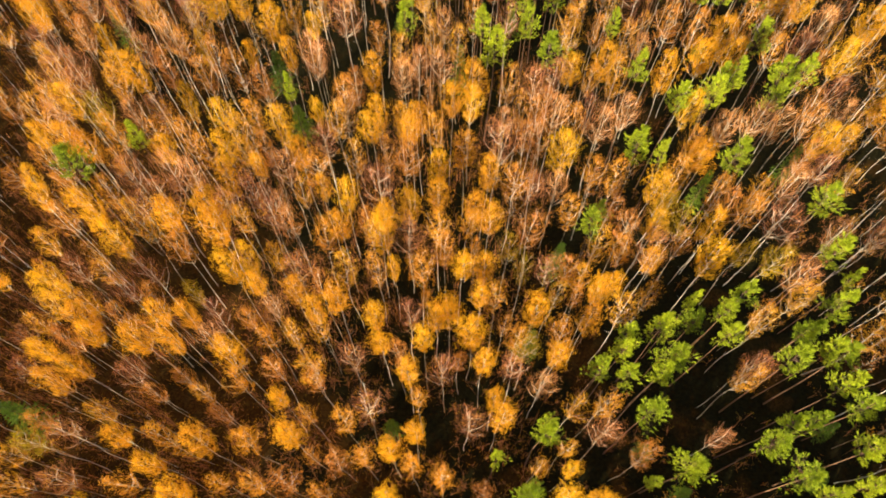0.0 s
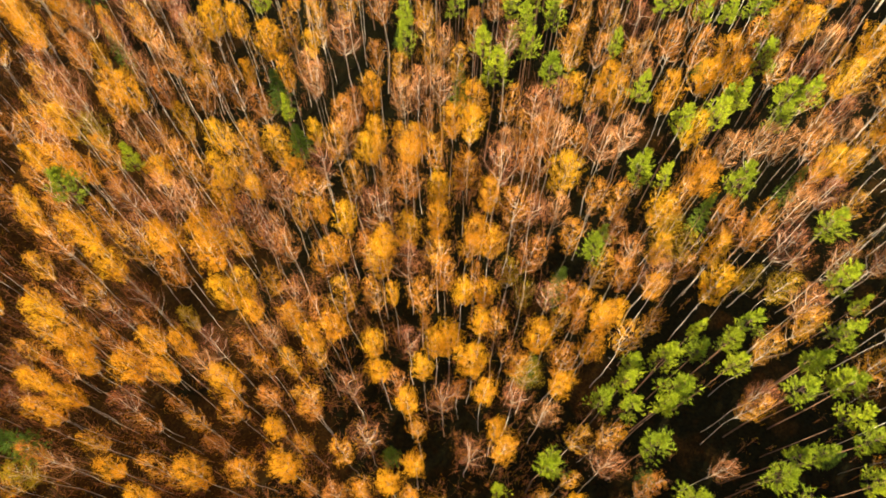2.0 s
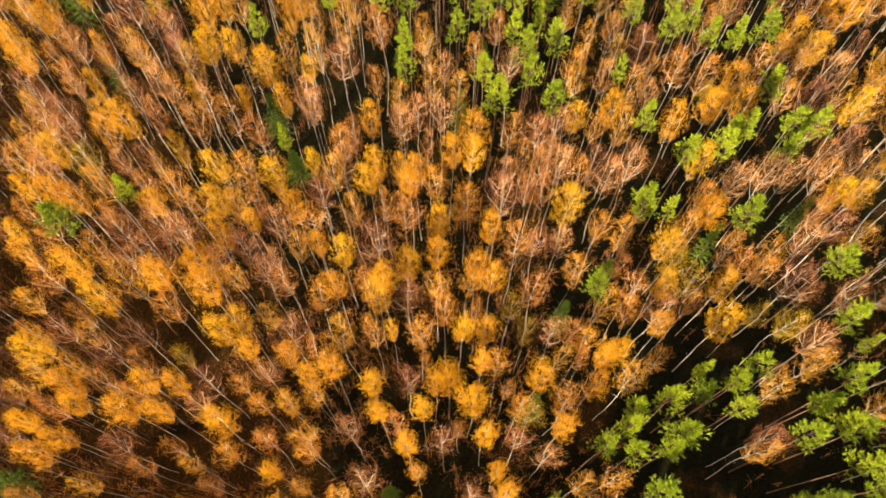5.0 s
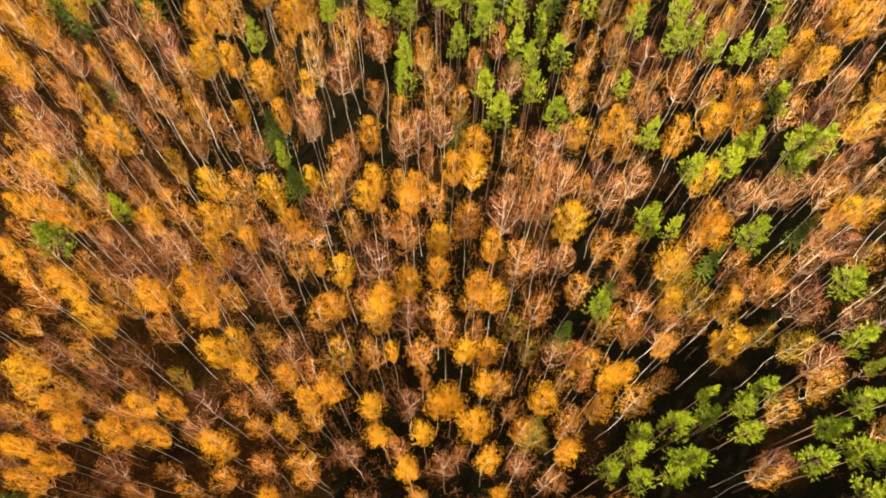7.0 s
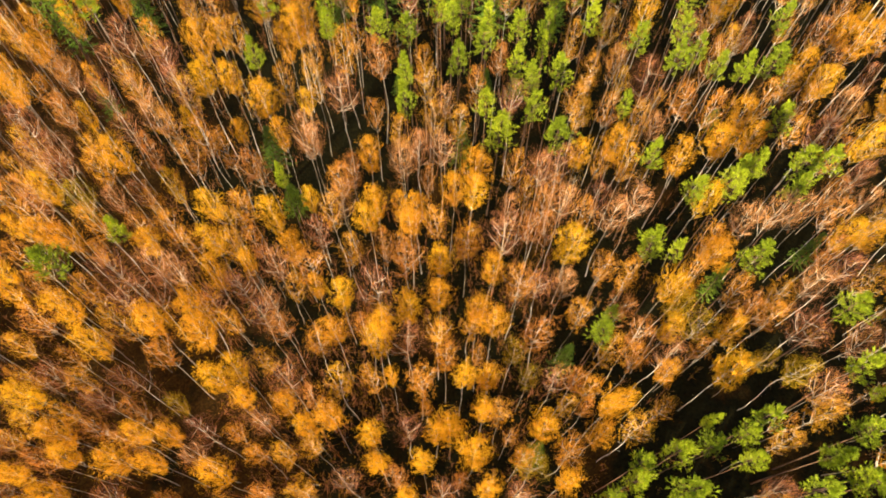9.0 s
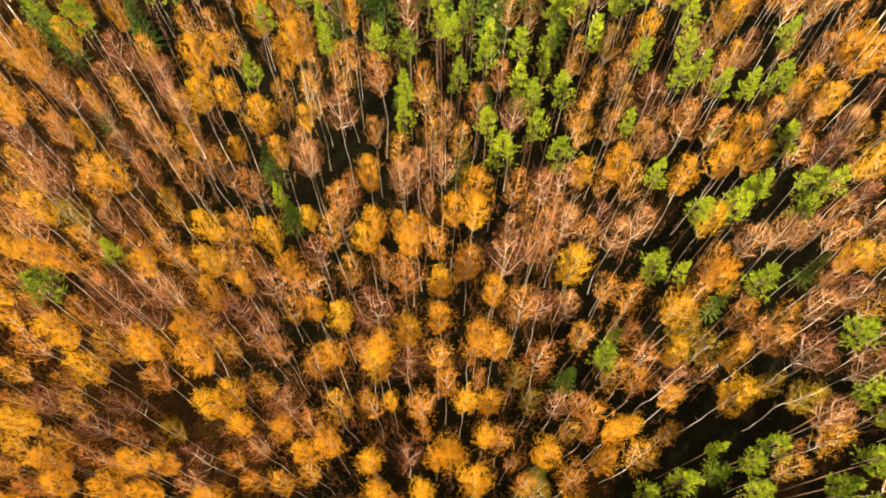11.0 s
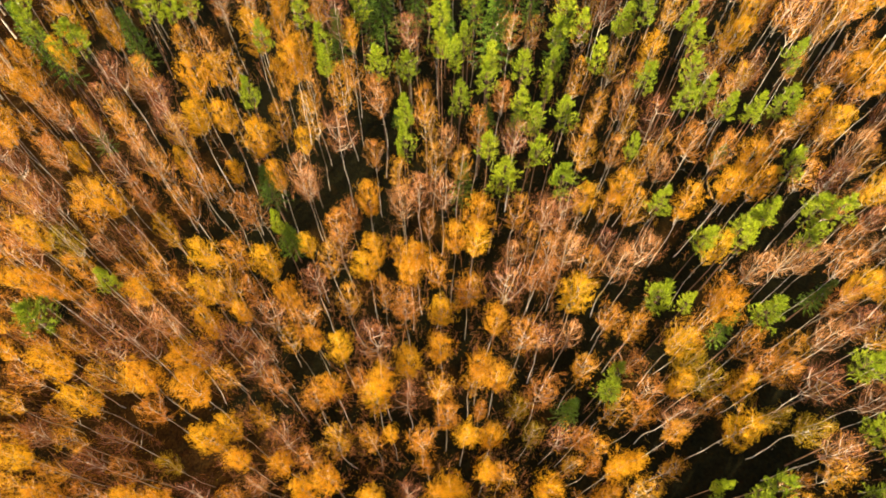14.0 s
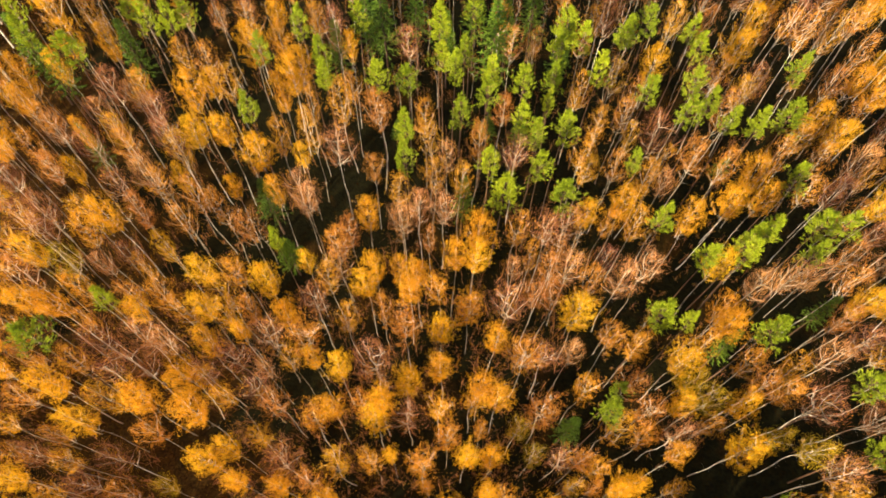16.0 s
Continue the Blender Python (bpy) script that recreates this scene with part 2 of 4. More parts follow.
def birch(name, leaves, twigs, material, limbs, label, base=0.58, full=2.1, leaf=0.10, main=0, limb_size=0.036, spread=0.20, lobes=5, sides=4, fill=0.5):
    """A forest birch 19 m high: a slim stem, steep limbs that fork into side branches, fine twigs along these and leaves along the twigs."""
    H = 19.0
    root = new(name)
    wood, branch, crown = Shape(), Shape(), Shape()
    path = stem_path(H * 0.98, 0.055, 10)
    wood.tube(path, [0.047 * (1 - 0.09 * i) + 0.004 for i in range(11)], 6)
    for k in range(7):                       # dead stubs on the bare stem
        p = at_height(path, rng.uniform(4, H * base))
        wood.tube([p, p + around(rng.uniform(0, 6.28), rng.uniform(0.0, 0.6)) * rng.uniform(0.3, 1.1)], [0.013, 0.0])
    trunk = part("trunk", wood.mesh(name + "_trunk", BIRCH_BARK), root, "slender white birch stem with dark marks")
    zb, zt = H * base, H
    turn = rng.uniform(0, 6.28)
    lop = [rng.uniform(0.58, 1.28) for k in range(lobes)]          # uneven outline
    spans = []
    for k in range(limbs):
        u = (k + rng.uniform(0.1, 0.9)) / limbs * 0.97
        turn += 2.4 + rng.normal() * 0.4
        reach = full * envelope(u) * lop[k % lobes] * rng.uniform(0.75, 1.05)
        tip_z = zb + (zt - zb) * u + rng.normal() * 0.2
        foot = at_height(path, max(zb - 2.2, tip_z - reach * rng.uniform(1.0, 1.9)))
        end = Vector((foot.x + math.cos(turn) * reach, foot.y + math.sin(turn) * reach, tip_z))
        bow = Vector((math.cos(turn), math.sin(turn), -0.9)) * (0.10 * reach)
        line = [foot.lerp(end, a) + bow * math.sin(math.pi * a) + Vector(rng.normal(size=3)) * 0.07 * (0 < a < 1) for a in (0, 0.25, 0.5, 0.75, 1)]
        r = limb_size * (1 - 0.45 * u)
        if k >= limbs - main:                # the main limbs, high in the light, are parts of their own
            limb = Shape()
            limb.tube(line, [r * 1.1, r * 0.9, r * 0.7, r * 0.45, 0.004], 4, 0)
            part("limb", limb.mesh(name + "_limb", PALE_BRANCH), trunk, "pale birch limb")
        else:
            branch.tube(line, [r, r * 0.85, r * 0.65, r * 0.42, 0.004], 3, 0)
        spans.append((line, reach))
        for j in range(sides):               # side branches, alternately to either side
            a = 0.28 + 0.62 / sides * j + rng.uniform(-0.05, 0.05)
            q = along(line, a)
            way = (along(line, a + 0.1) - q).normalized()
            flank = 1 if (j + k) % 2 else -1
            e = jitter(way + around(turn + flank * rng.uniform(0.8, 1.5), rng.uniform(0.1, 0.6)) * 0.75, 0.12)
            stop = q + e * (reach * rng.uniform(0.28, 0.55) + 0.15)
            mid = q.lerp(stop, 0.5) - Vector((0, 0, 0.05)) + Vector(rng.normal(size=3)) * 0.04
            branch.tube([q, mid, stop], [0.36 * r + 0.003, 0.22 * r + 0.002, 0.0], 3, 0 if j % 3 else 1)
            spans.append(([q, mid, stop], 0.75 * reach))
    spans.append(([at_height(path, zb + 0.55 * (zt - zb)), at_height(path, zt - 1.0), path[-1]], 0.8))
    size = np.array([(s[0][-1] - s[0][0]).length for s in spans])
    share = size / size.sum()

    fork = Vector((0, 0, zb - 2.0))

    def shoot(long):
        """A fine twig, from a branch or in the finer spray that fills the crown between: its foot, its way and its length."""
        if rng.random() < fill:
            u, w = 0.06 + 0.92 * rng.random(), rng.uniform(0, 6.28)
            swell = 0.96 + 0.26 * math.sin(2 * w + 4 * u + lop[0] * 19) + 0.20 * math.sin(4 * w - 7 * u + lop[1] * 19) + 0.12 * math.sin(7 * w + 11 * u + lop[2] * 19)
            k = full * envelope(u) * swell * min(1.0, 0.97 * rng.random() ** 0.40)
            c = at_height(path, zb + (zt - zb) * u)
            q = Vector((c.x + k * math.cos(w), c.y + k * math.sin(w), c.z))
            d = jitter((q - fork).normalized(), 0.22)
            length = long * rng.uniform(0.5, 1.15)
            return q - d * (0.6 * length), d, length
        line, reach = spans[rng.choice(len(spans), p=share)]
        a = rng.uniform(0.30, 1.0)
        q = along(line, a)
        way = (line[-1] - line[0]).normalized()
        d = jitter(way * 0.8 + Vector((0, 0, 0.25)), 0.42)
        return q, d, long * rng.uniform(0.5, 1.15)

    for k in range(twigs):
        q, d, length = shoot(0.64)
        branch.blade(q, d, length, rng.uniform(0.008, 0.014), 1)
    for k in range(leaves // 6):             # leaves sit in loose sprays along such twigs
        q, d, length = shoot(0.48)
        for j in range(6):
            at = q + d * (length * rng.uniform(0.1, 1.15)) + Vector(rng.normal(size=3)) * spread
            crown.tri_leaf(at, jitter(Vector((d.x * 0.6, d.y * 0.6, 0.55)), 0.42), rng.uniform(0.7, 1.3) * leaf)
    tagged(part("branchwork", branch.mesh(name + "_branchwork", PALE_BRANCH, TWIG), root), kind="stuff")
    part("foliage", crown.mesh(name + "_foliage", material), root, label)
    return root


def pine(name, base=0.775):
    """A forest pine 20 m high: a bare stem and a long open crown of whorled limbs, each ending in upturned tufts."""
    H = 20.0
    root = new(name)
    wood, limbs, crown = Shape(), Shape(), Shape()
    path = stem_path(H * 0.975, 0.02, 8)
    wood.tube(path, [0.115 * (1 - 0.85 * i / 8) for i in range(9)], 6)
    turn = rng.uniform(0, 6)
    lop = [rng.uniform(0.62, 1.25) for k in range(7)]
    rings = 9
    for ring in range(rings):
        k0 = ring / (rings - 1)
        z = H * (base + (0.965 - base) * k0)
        count = 4 if ring % 3 else 5
        for k in range(count):
            turn += 6.28 / count + rng.normal() * 0.3
            if rng.random() < 0.10:
                continue                     # a gap in the whorl
            reach = (2.05 - 1.65 * k0 ** 1.3) * rng.uniform(0.65, 1.12) * lop[int(turn / 0.9) % 7] * (0.7 if ring == 0 else 1)
            lift = 0.05 + 0.55 * k0 + rng.normal() * 0.1
            a = at_height(path, z + rng.normal() * 0.18)
            b = a + around(turn, lift) * (0.6 * reach)
            c = b + around(turn, lift + 0.35) * (0.4 * reach)
            limbs.tube([a, b, c], [0.030, 0.020, 0.0])
            shoots = [(c, around(turn, 0.6)), (b, around(turn, 0.8))]
            for s in (-1, 1):
                for far in (0.55, 0.95):
                    q = a.lerp(b, far)
                    d = around(turn + s * rng.uniform(0.5, 1.0), 0.35)
                    e = q + d * reach * rng.uniform(0.26, 0.44)
                    limbs.tube([q, e], [0.010, 0.0])
                    shoots.append((e, jitter(d + Vector((0, 0, 0.4)), 0.2)))
            for q, d in shoots:
                for j in range(16):          # a tuft: needles fan out from the shoot
                    crown.blade(q - d * rng.uniform(0.0, 0.34), jitter(d * 0.8, 0.42), rng.uniform(0.22, 0.42), rng.uniform(0.036, 0.068))
    for j in range(40):
        crown.blade(path[-1] - Vector((0, 0, rng.uniform(0, 0.9))), jitter(Vector((0, 0, 0.8)), 0.5), 0.32, 0.08)
    part("trunk", wood.mesh(name + "_trunk", PINE_BARK), root)
    tagged(part("branchwork", limbs.mesh(name + "_branchwork", PINE_BARK), root), kind="stuff")
    part("crown", crown.mesh(name + "_crown", NEEDLE), root, "bright yellow-green upturned needle shoots")
    return root


def spruce(name):
    """A narrow conical spruce, 18 m high, with drooping tiers."""
    H = 18.0
    root = new(name)
    wood, limbs, crown = Shape(), Shape(), Shape()
    path = stem_path(H, 0.01, 6)
    wood.tube(path, [0.16 * (1 - 0.9 * i / 6) for i in range(7)], 6)
    for ring in range(15):
        k0 = ring / 14
        z = H * (0.40 + 0.57 * k0)
        for k in range(7):
            w = 6.28 * k / 7 + ring * 0.5 + rng.normal() * 0.15
            reach = (1.9 * (1 - k0) + 0.22) * rng.uniform(0.8, 1.15)
            a = at_height(path, z)
            b = a + around(w, -0.12) * (0.6 * reach)
            c = b + around(w, 0.12) * (0.4 * reach)
            limbs.tube([a, b, c], [0.022, 0.014, 0.0])
            for j in range(13):
                f = rng.uniform(0.2, 1.0)
                q = a.lerp(c, f)
                d = around(w + rng.choice((-1, 1)) * rng.uniform(0.3, 1.0), rng.uniform(-0.5, 0.15))
                crown.blade(q, d, rng.uniform(0.3, 0.5), rng.uniform(0.10, 0.17))
    part("trunk", wood.mesh(name + "_trunk", PINE_BARK), root)
    tagged(part("branchwork", limbs.mesh(name + "_branchwork", PINE_BARK), root), kind="stuff")
    part("crown", crown.mesh(name + "_crown", DARK_NEEDLE), root, "dark green drooping needle tiers")
    return root


class Kind:
    """A kind of tree: a few built models, and the first uses of them."""

    def __init__(self, models, height, radius, label, category, group):
        self.models, self.height, self.radius = models, height, radius
        self.label, self.category, self.group = label, category, group
        self.used, self.spots = 0, []


gold = Kind([birch("golden_birch", 5000 + 150 * k, 110, GOLD, 14, "dense golden yellow autumn leaves", base=0.75 - 0.04 * (k % 4), leaf=0.086, limb_size=0.028, sides=3, spread=0.085, fill=0.66) for k in range(7)], 19.0, 2.1,
            "slender birch with dense golden yellow autumn leaves", "birch tree", "golden birches of the forest")
russet = Kind([birch("russet_birch", 2300 + 190 * k, 640 - 30 * k, RUSSET, 14, "thin rusty orange autumn leaves", base=0.72 - 0.04 * (k % 4), leaf=0.079, main=6, limb_size=0.034, sides=3, spread=0.09, fill=0.66) for k in range(7)], 19.0, 2.1,
              "birch with thin rusty orange leaves and pale branches", "birch tree", "russet birches of the forest")
bare = Kind([birch("bare_birch", 240 + 60 * (k % 3), 2200 + 120 * k, RUSSET, 14, "a few last brown leaves", base=0.72 - 0.03 * (k % 4), leaf=0.08, main=9, limb_size=0.029, fill=0.7) for k in range(7)], 19.0, 2.1,
            "nearly leafless birch with pale branches and reddish twigs", "birch tree", "bare birches of the forest")
olive = Kind([birch("olive_birch", 2400, 150, OLIVE, 15, "olive yellow leaves", base=0.70, leaf=0.095) for k in range(2)], 19.0, 2.4,
             "birch with fading olive yellow leaves", "birch tree", "olive birches of the forest")
young = Kind([birch("young_birch", 330, 200, RUSSET, 8, "thin brown leaves", base=0.50, leaf=0.11, sides=2) for k in range(4)], 19.0, 2.1,
             "slim young birch with thin brown leaves under taller trees", "birch tree", "young birches of the understorey")
pines = Kind([pine("pine") for k in range(6)], 20.0, 2.0, "tall pine with bright yellow-green needles and bare stem", "pine tree", "pines of the forest")
spruces = Kind([spruce("spruce") for k in range(4)], 18.0, 1.9, "narrow dark green spruce in the shade of taller trees", "spruce tree", "spruces of the forest")
pick = random.Random(11)


def plant(kind, x, y, height, radius):
    """Stand one tree of a kind at (x, y)."""
    model = kind.models[kind.used % len(kind.models)]
    m = pose(x, y, roll_height(x, y), pick.gauss(0, 0.45), pick.gauss(0, 0.45), pick.uniform(0, 360))
    if kind.used < len(kind.models):
        tree = model
        tree.matrix_basis = m
    else:
        tree = copy_thing(model, m)
    wide = (1.0 if kind in (pines, spruces, young) else 1.12 if kind is bare else 0.94 if kind is gold else 1.02) * radius / kind.radius
    tree.scale = (wide, wide, height / kind.height)
    kind.used += 1
    kind.spots.append((x, y))
    tagged(tree, kind.label, kind.category, kind.group)
    return tree


# ---- the trees ----
plant(gold, -26.3, 11.3, 17.7, 1.16)
plant(gold, -23.1, 9.2, 18.8, 1.16)
plant(gold, -20.5, 7.1, 19.2, 1.51)
plant(gold, -19.6, 11.1, 19.3, 1.51)
plant(gold, -12.1, 11.6, 18.6, 1.51)
plant(gold, -4.5, 7.1, 17.9, 1.16)
plant(gold, -4.1, 10.3, 18.6, 1.16)
plant(gold, -2.4, 11.6, 18.5, 1.16)
plant(gold, 9.7, 6.8, 18.4, 1.25)
plant(gold, 10.2, 8.9, 17.0, 0.87)
plant(gold, 12.0, 6.5, 19.3, 1.25)
plant(gold, -33.2, 18.4, 18.8, 1.16)
plant(gold, -31.7, 16.1, 19.0, 1.16)
plant(gold, -30.6, 17.1, 18.6, 1.16)
plant(gold, -29.6, 19.8, 18.9, 1.16)
plant(gold, -25.8, 19.5, 18.5, 1.51)
plant(gold, -22.8, 19.4, 18.9, 1.16)
plant(gold, -18.0, 18.5, 18.2, 1.51)
plant(gold, -13.7, 14.7, 16.7, 1.04)
plant(gold, -5.2, 19.5, 17.4, 1.16)
plant(gold, -3.0, 16.7, 19.2, 1.16)
plant(gold, -1.6, 19.2, 19.3, 1.16)
plant(gold, 3.6, 17.3, 19.1, 1.25)
plant(gold, 4.5, 14.9, 15.9, 1.06)
plant(gold, 4.7, 12.9, 19.0, 1.25)
plant(gold, 9.7, 18.0, 18.8, 1.25)
plant(gold, -35.0, 24.8, 17.9, 1.51)
plant(gold, -30.8, 21.4, 19.0, 1.51)
plant(gold, -24.1, 21.5, 19.2, 1.16)
plant(gold, -21.4, 21.3, 19.3, 1.16)
plant(gold, -18.8, 25.9, 19.2, 1.51)
plant(gold, -17.4, 27.0, 18.7, 1.16)
plant(gold, -16.4, 24.3, 18.0, 1.16)
plant(gold, -12.9, 24.3, 18.0, 1.16)
plant(gold, -11.1, 22.2, 18.1, 1.16)
plant(gold, -9.2, 22.7, 19.1, 1.51)
plant(gold, -6.1, 21.8, 18.2, 1.16)
plant(gold, -4.6, 26.8, 16.8, 0.82)
plant(gold, -0.7, 22.2, 17.5, 1.16)
plant(gold, 0.6, 22.1, 17.7, 1.62)
plant(gold, 1.6, 26.3, 17.9, 1.25)
plant(gold, 2.4, 20.2, 18.4, 1.62)
plant(gold, 3.4, 23.5, 17.9, 1.25)
plant(gold, 3.7, 26.6, 17.8, 1.25)
plant(gold, 7.8, 22.4, 18.4, 1.62)
plant(gold, 12.9, 21.7, 17.5, 1.25)
plant(gold, 13.5, 23.7, 18.9, 1.25)
plant(gold, 14.7, 24.2, 18.7, 1.25)
plant(gold, 24.1, 27.0, 18.8, 1.85)
plant(gold, -39.3, 35.9, 16.6, 0.92)
plant(gold, -37.8, 33.9, 17.6, 1.10)
plant(gold, -32.7, 32.0, 19.2, 1.85)
plant(gold, -29.4, 29.1, 18.9, 1.42)
plant(gold, -24.9, 30.8, 19.2, 1.85)
plant(gold, -22.4, 32.4, 17.4, 1.85)
plant(gold, -20.8, 29.8, 19.1, 1.85)
plant(gold, -11.3, 34.4, 17.2, 0.99)
plant(gold, -9.3, 30.0, 18.4, 1.42)
plant(gold, -9.2, 34.0, 17.5, 1.42)
plant(gold, -5.9, 29.4, 18.9, 1.42)
plant(gold, -5.3, 30.8, 19.1, 1.42)
plant(gold, -3.2, 32.8, 18.0, 1.42)
plant(gold, -0.3, 34.0, 17.6, 1.42)
plant(gold, 3.1, 32.4, 18.3, 1.42)
plant(gold, 4.5, 31.2, 18.0, 1.42)
plant(gold, 19.6, 30.9, 17.6, 1.42)
plant(gold, 24.9, 30.9, 17.6, 1.42)
plant(gold, -39.4, 40.1, 17.6, 0.95)
plant(gold, -35.8, 39.0, 19.3, 1.42)
plant(gold, -34.7, 39.5, 17.5, 1.42)
plant(gold, -26.8, 38.7, 17.6, 1.42)
plant(gold, -21.4, 41.9, 18.7, 1.42)
plant(gold, -21.3, 39.2, 17.7, 1.42)
plant(gold, -20.9, 36.1, 17.6, 1.42)
plant(gold, -17.5, 36.8, 17.4, 0.99)
plant(gold, -16.2, 41.5, 18.4, 1.42)
plant(gold, -13.8, 38.9, 17.7, 1.42)
plant(gold, -12.6, 43.6, 16.8, 0.99)
plant(gold, -7.1, 41.3, 17.6, 1.42)
plant(gold, -6.5, 42.6, 18.6, 1.42)
plant(gold, -4.3, 43.8, 16.3, 0.99)
plant(gold, -3.3, 40.4, 18.9, 1.42)
plant(gold, -2.4, 42.2, 18.3, 1.42)
plant(gold, -0.3, 37.3, 17.5, 1.42)
plant(gold, 0.7, 43.6, 19.1, 1.42)
plant(gold, 2.8, 43.7, 18.9, 1.42)
plant(gold, 4.2, 36.5, 17.7, 1.42)
plant(gold, 11.9, 38.8, 18.2, 1.85)
plant(gold, 24.5, 37.8, 18.0, 1.85)
plant(gold, 24.6, 43.2, 18.7, 1.42)
plant(gold, 36.8, 39.6, 18.5, 1.42)
plant(gold, 38.8, 39.5, 18.1, 1.42)
plant(gold, -37.1, 44.3, 18.7, 1.42)
plant(gold, -31.0, 48.0, 18.7, 1.85)
plant(gold, -26.0, 45.7, 17.3, 0.99)
plant(gold, -20.7, 51.9, 15.8, 0.99)
plant(gold, -16.4, 51.2, 17.4, 0.99)
plant(gold, -7.4, 48.5, 18.0, 1.42)
plant(gold, 2.8, 45.9, 19.3, 1.85)
plant(gold, 13.2, 48.1, 17.8, 1.42)
plant(gold, 16.7, 50.0, 17.4, 1.85)
plant(gold, 22.9, 48.1, 18.8, 1.42)
plant(gold, 26.0, 49.4, 18.9, 1.85)
plant(gold, 30.2, 50.1, 18.3, 1.42)
plant(gold, 40.8, 49.6, 19.2, 1.42)
plant(gold, -42.5, 54.5, 18.9, 1.42)
plant(gold, -36.2, 53.7, 16.1, 0.99)
plant(gold, -35.6, 57.4, 17.4, 0.99)
plant(gold, -26.0, 53.2, 15.9, 0.99)
plant(gold, -24.6, 57.4, 18.0, 1.85)
plant(gold, -21.9, 57.2, 18.2, 1.42)
plant(gold, -18.5, 55.5, 17.7, 1.85)
plant(gold, -14.2, 55.5, 16.1, 0.99)
plant(gold, 29.2, 52.9, 18.6, 1.85)
plant(gold, 37.1, 59.9, 17.8, 1.85)
plant(gold, -43.7, 64.2, 17.8, 1.42)
plant(gold, -42.2, 61.0, 17.6, 1.42)
plant(gold, -39.9, 65.1, 17.5, 1.16)
plant(gold, -25.5, 61.8, 18.9, 1.85)
plant(gold, -23.7, 63.2, 17.7, 1.42)
plant(gold, -17.1, 67.6, 19.2, 1.42)
plant(gold, -16.1, 64.2, 18.0, 1.85)
plant(gold, -15.2, 65.9, 17.6, 1.85)
plant(gold, -10.2, 68.0, 17.4, 0.99)
plant(gold, 42.5, 63.9, 17.6, 1.42)
plant(gold, 43.7, 61.9, 19.1, 1.85)
plant(gold, 45.8, 67.1, 15.6, 0.99)
plant(gold, -39.3, 68.5, 18.2, 1.85)
plant(gold, -35.5, 68.6, 17.7, 1.42)
plant(gold, -20.5, 68.5, 18.4, 1.85)
plant(gold, -17.8, 72.4, 17.9, 1.42)
plant(gold, 30.9, 68.2, 18.0, 1.85)
plant(gold, 32.1, 70.6, 19.1, 1.42)
plant(russet, -34.7, 10.2, 16.9, 0.97)
plant(russet, -33.7, 7.9, 17.9, 1.08)
plant(russet, -25.1, 7.8, 18.8, 1.08)
plant(russet, -22.7, 11.6, 18.8, 1.08)
plant(russet, -18.1, 8.1, 15.9, 0.96)
plant(russet, -15.9, 11.4, 17.3, 1.41)
plant(russet, -14.9, 7.8, 18.4, 1.08)
plant(russet, -12.5, 8.0, 17.2, 1.41)
plant(russet, -10.5, 10.2, 16.8, 0.81)
plant(russet, -9.8, 7.1, 17.2, 1.08)
plant(russet, -8.4, 9.9, 18.9, 1.08)
plant(russet, -6.4, 10.1, 17.7, 1.08)
plant(russet, -2.3, 9.0, 18.9, 1.08)
plant(russet, 0.0, 8.2, 18.8, 1.16)
plant(russet, 3.4, 7.3, 16.0, 0.96)
plant(russet, 7.9, 9.4, 16.2, 0.80)
plant(russet, 10.3, 11.0, 16.0, 0.81)
plant(russet, 16.2, 10.0, 17.8, 1.16)
plant(russet, -33.3, 12.9, 16.6, 0.94)
plant(russet, -31.9, 19.7, 18.7, 1.08)
plant(russet, -28.6, 13.9, 16.2, 1.00)
plant(russet, -23.8, 15.1, 17.4, 0.85)
plant(russet, -22.2, 16.7, 15.8, 0.87)
plant(russet, -20.2, 15.2, 17.0, 0.82)
plant(russet, -18.7, 13.6, 15.6, 0.85)
plant(russet, -17.0, 16.0, 18.3, 1.08)
plant(russet, -14.5, 16.8, 18.3, 1.08)
plant(russet, -11.3, 13.8, 16.9, 0.82)
plant(russet, -11.1, 17.2, 18.2, 1.41)
plant(russet, -10.5, 16.1, 17.3, 1.08)
plant(russet, -8.2, 12.9, 19.1, 1.08)
plant(russet, -3.8, 18.5, 18.4, 1.08)
plant(russet, -2.0, 14.6, 17.3, 0.91)
plant(russet, 1.6, 18.6, 14.8, 0.81)
plant(russet, 6.3, 20.0, 17.3, 1.16)
plant(russet, 10.6, 13.6, 18.9, 1.16)
plant(russet, 13.3, 14.3, 18.9, 1.16)
plant(russet, 25.9, 16.1, 18.1, 1.16)
plant(russet, -36.3, 26.8, 15.9, 0.85)
plant(russet, -35.4, 21.3, 16.8, 0.91)
plant(russet, -33.3, 22.3, 19.0, 1.08)
plant(russet, -31.9, 23.9, 15.8, 1.04)
plant(russet, -30.5, 26.4, 17.2, 1.08)
plant(russet, -28.1, 22.2, 17.3, 0.98)
plant(russet, -26.2, 21.5, 16.0, 0.99)
plant(russet, -25.9, 24.0, 17.3, 1.08)
plant(russet, -17.0, 22.0, 16.1, 0.95)
plant(russet, -15.3, 20.1, 16.6, 1.04)
plant(russet, -12.6, 20.1, 18.7, 1.08)
plant(russet, -10.8, 24.7, 18.4, 1.08)
plant(russet, -10.6, 20.8, 17.7, 1.08)
plant(russet, -8.5, 26.0, 19.1, 1.41)
plant(russet, -6.0, 26.0, 19.0, 1.08)
plant(russet, -2.1, 26.0, 19.1, 1.41)
plant(russet, -1.5, 24.6, 14.8, 0.76)
plant(russet, 0.2, 27.7, 19.0, 1.32)
plant(russet, 4.9, 23.2, 19.0, 1.16)
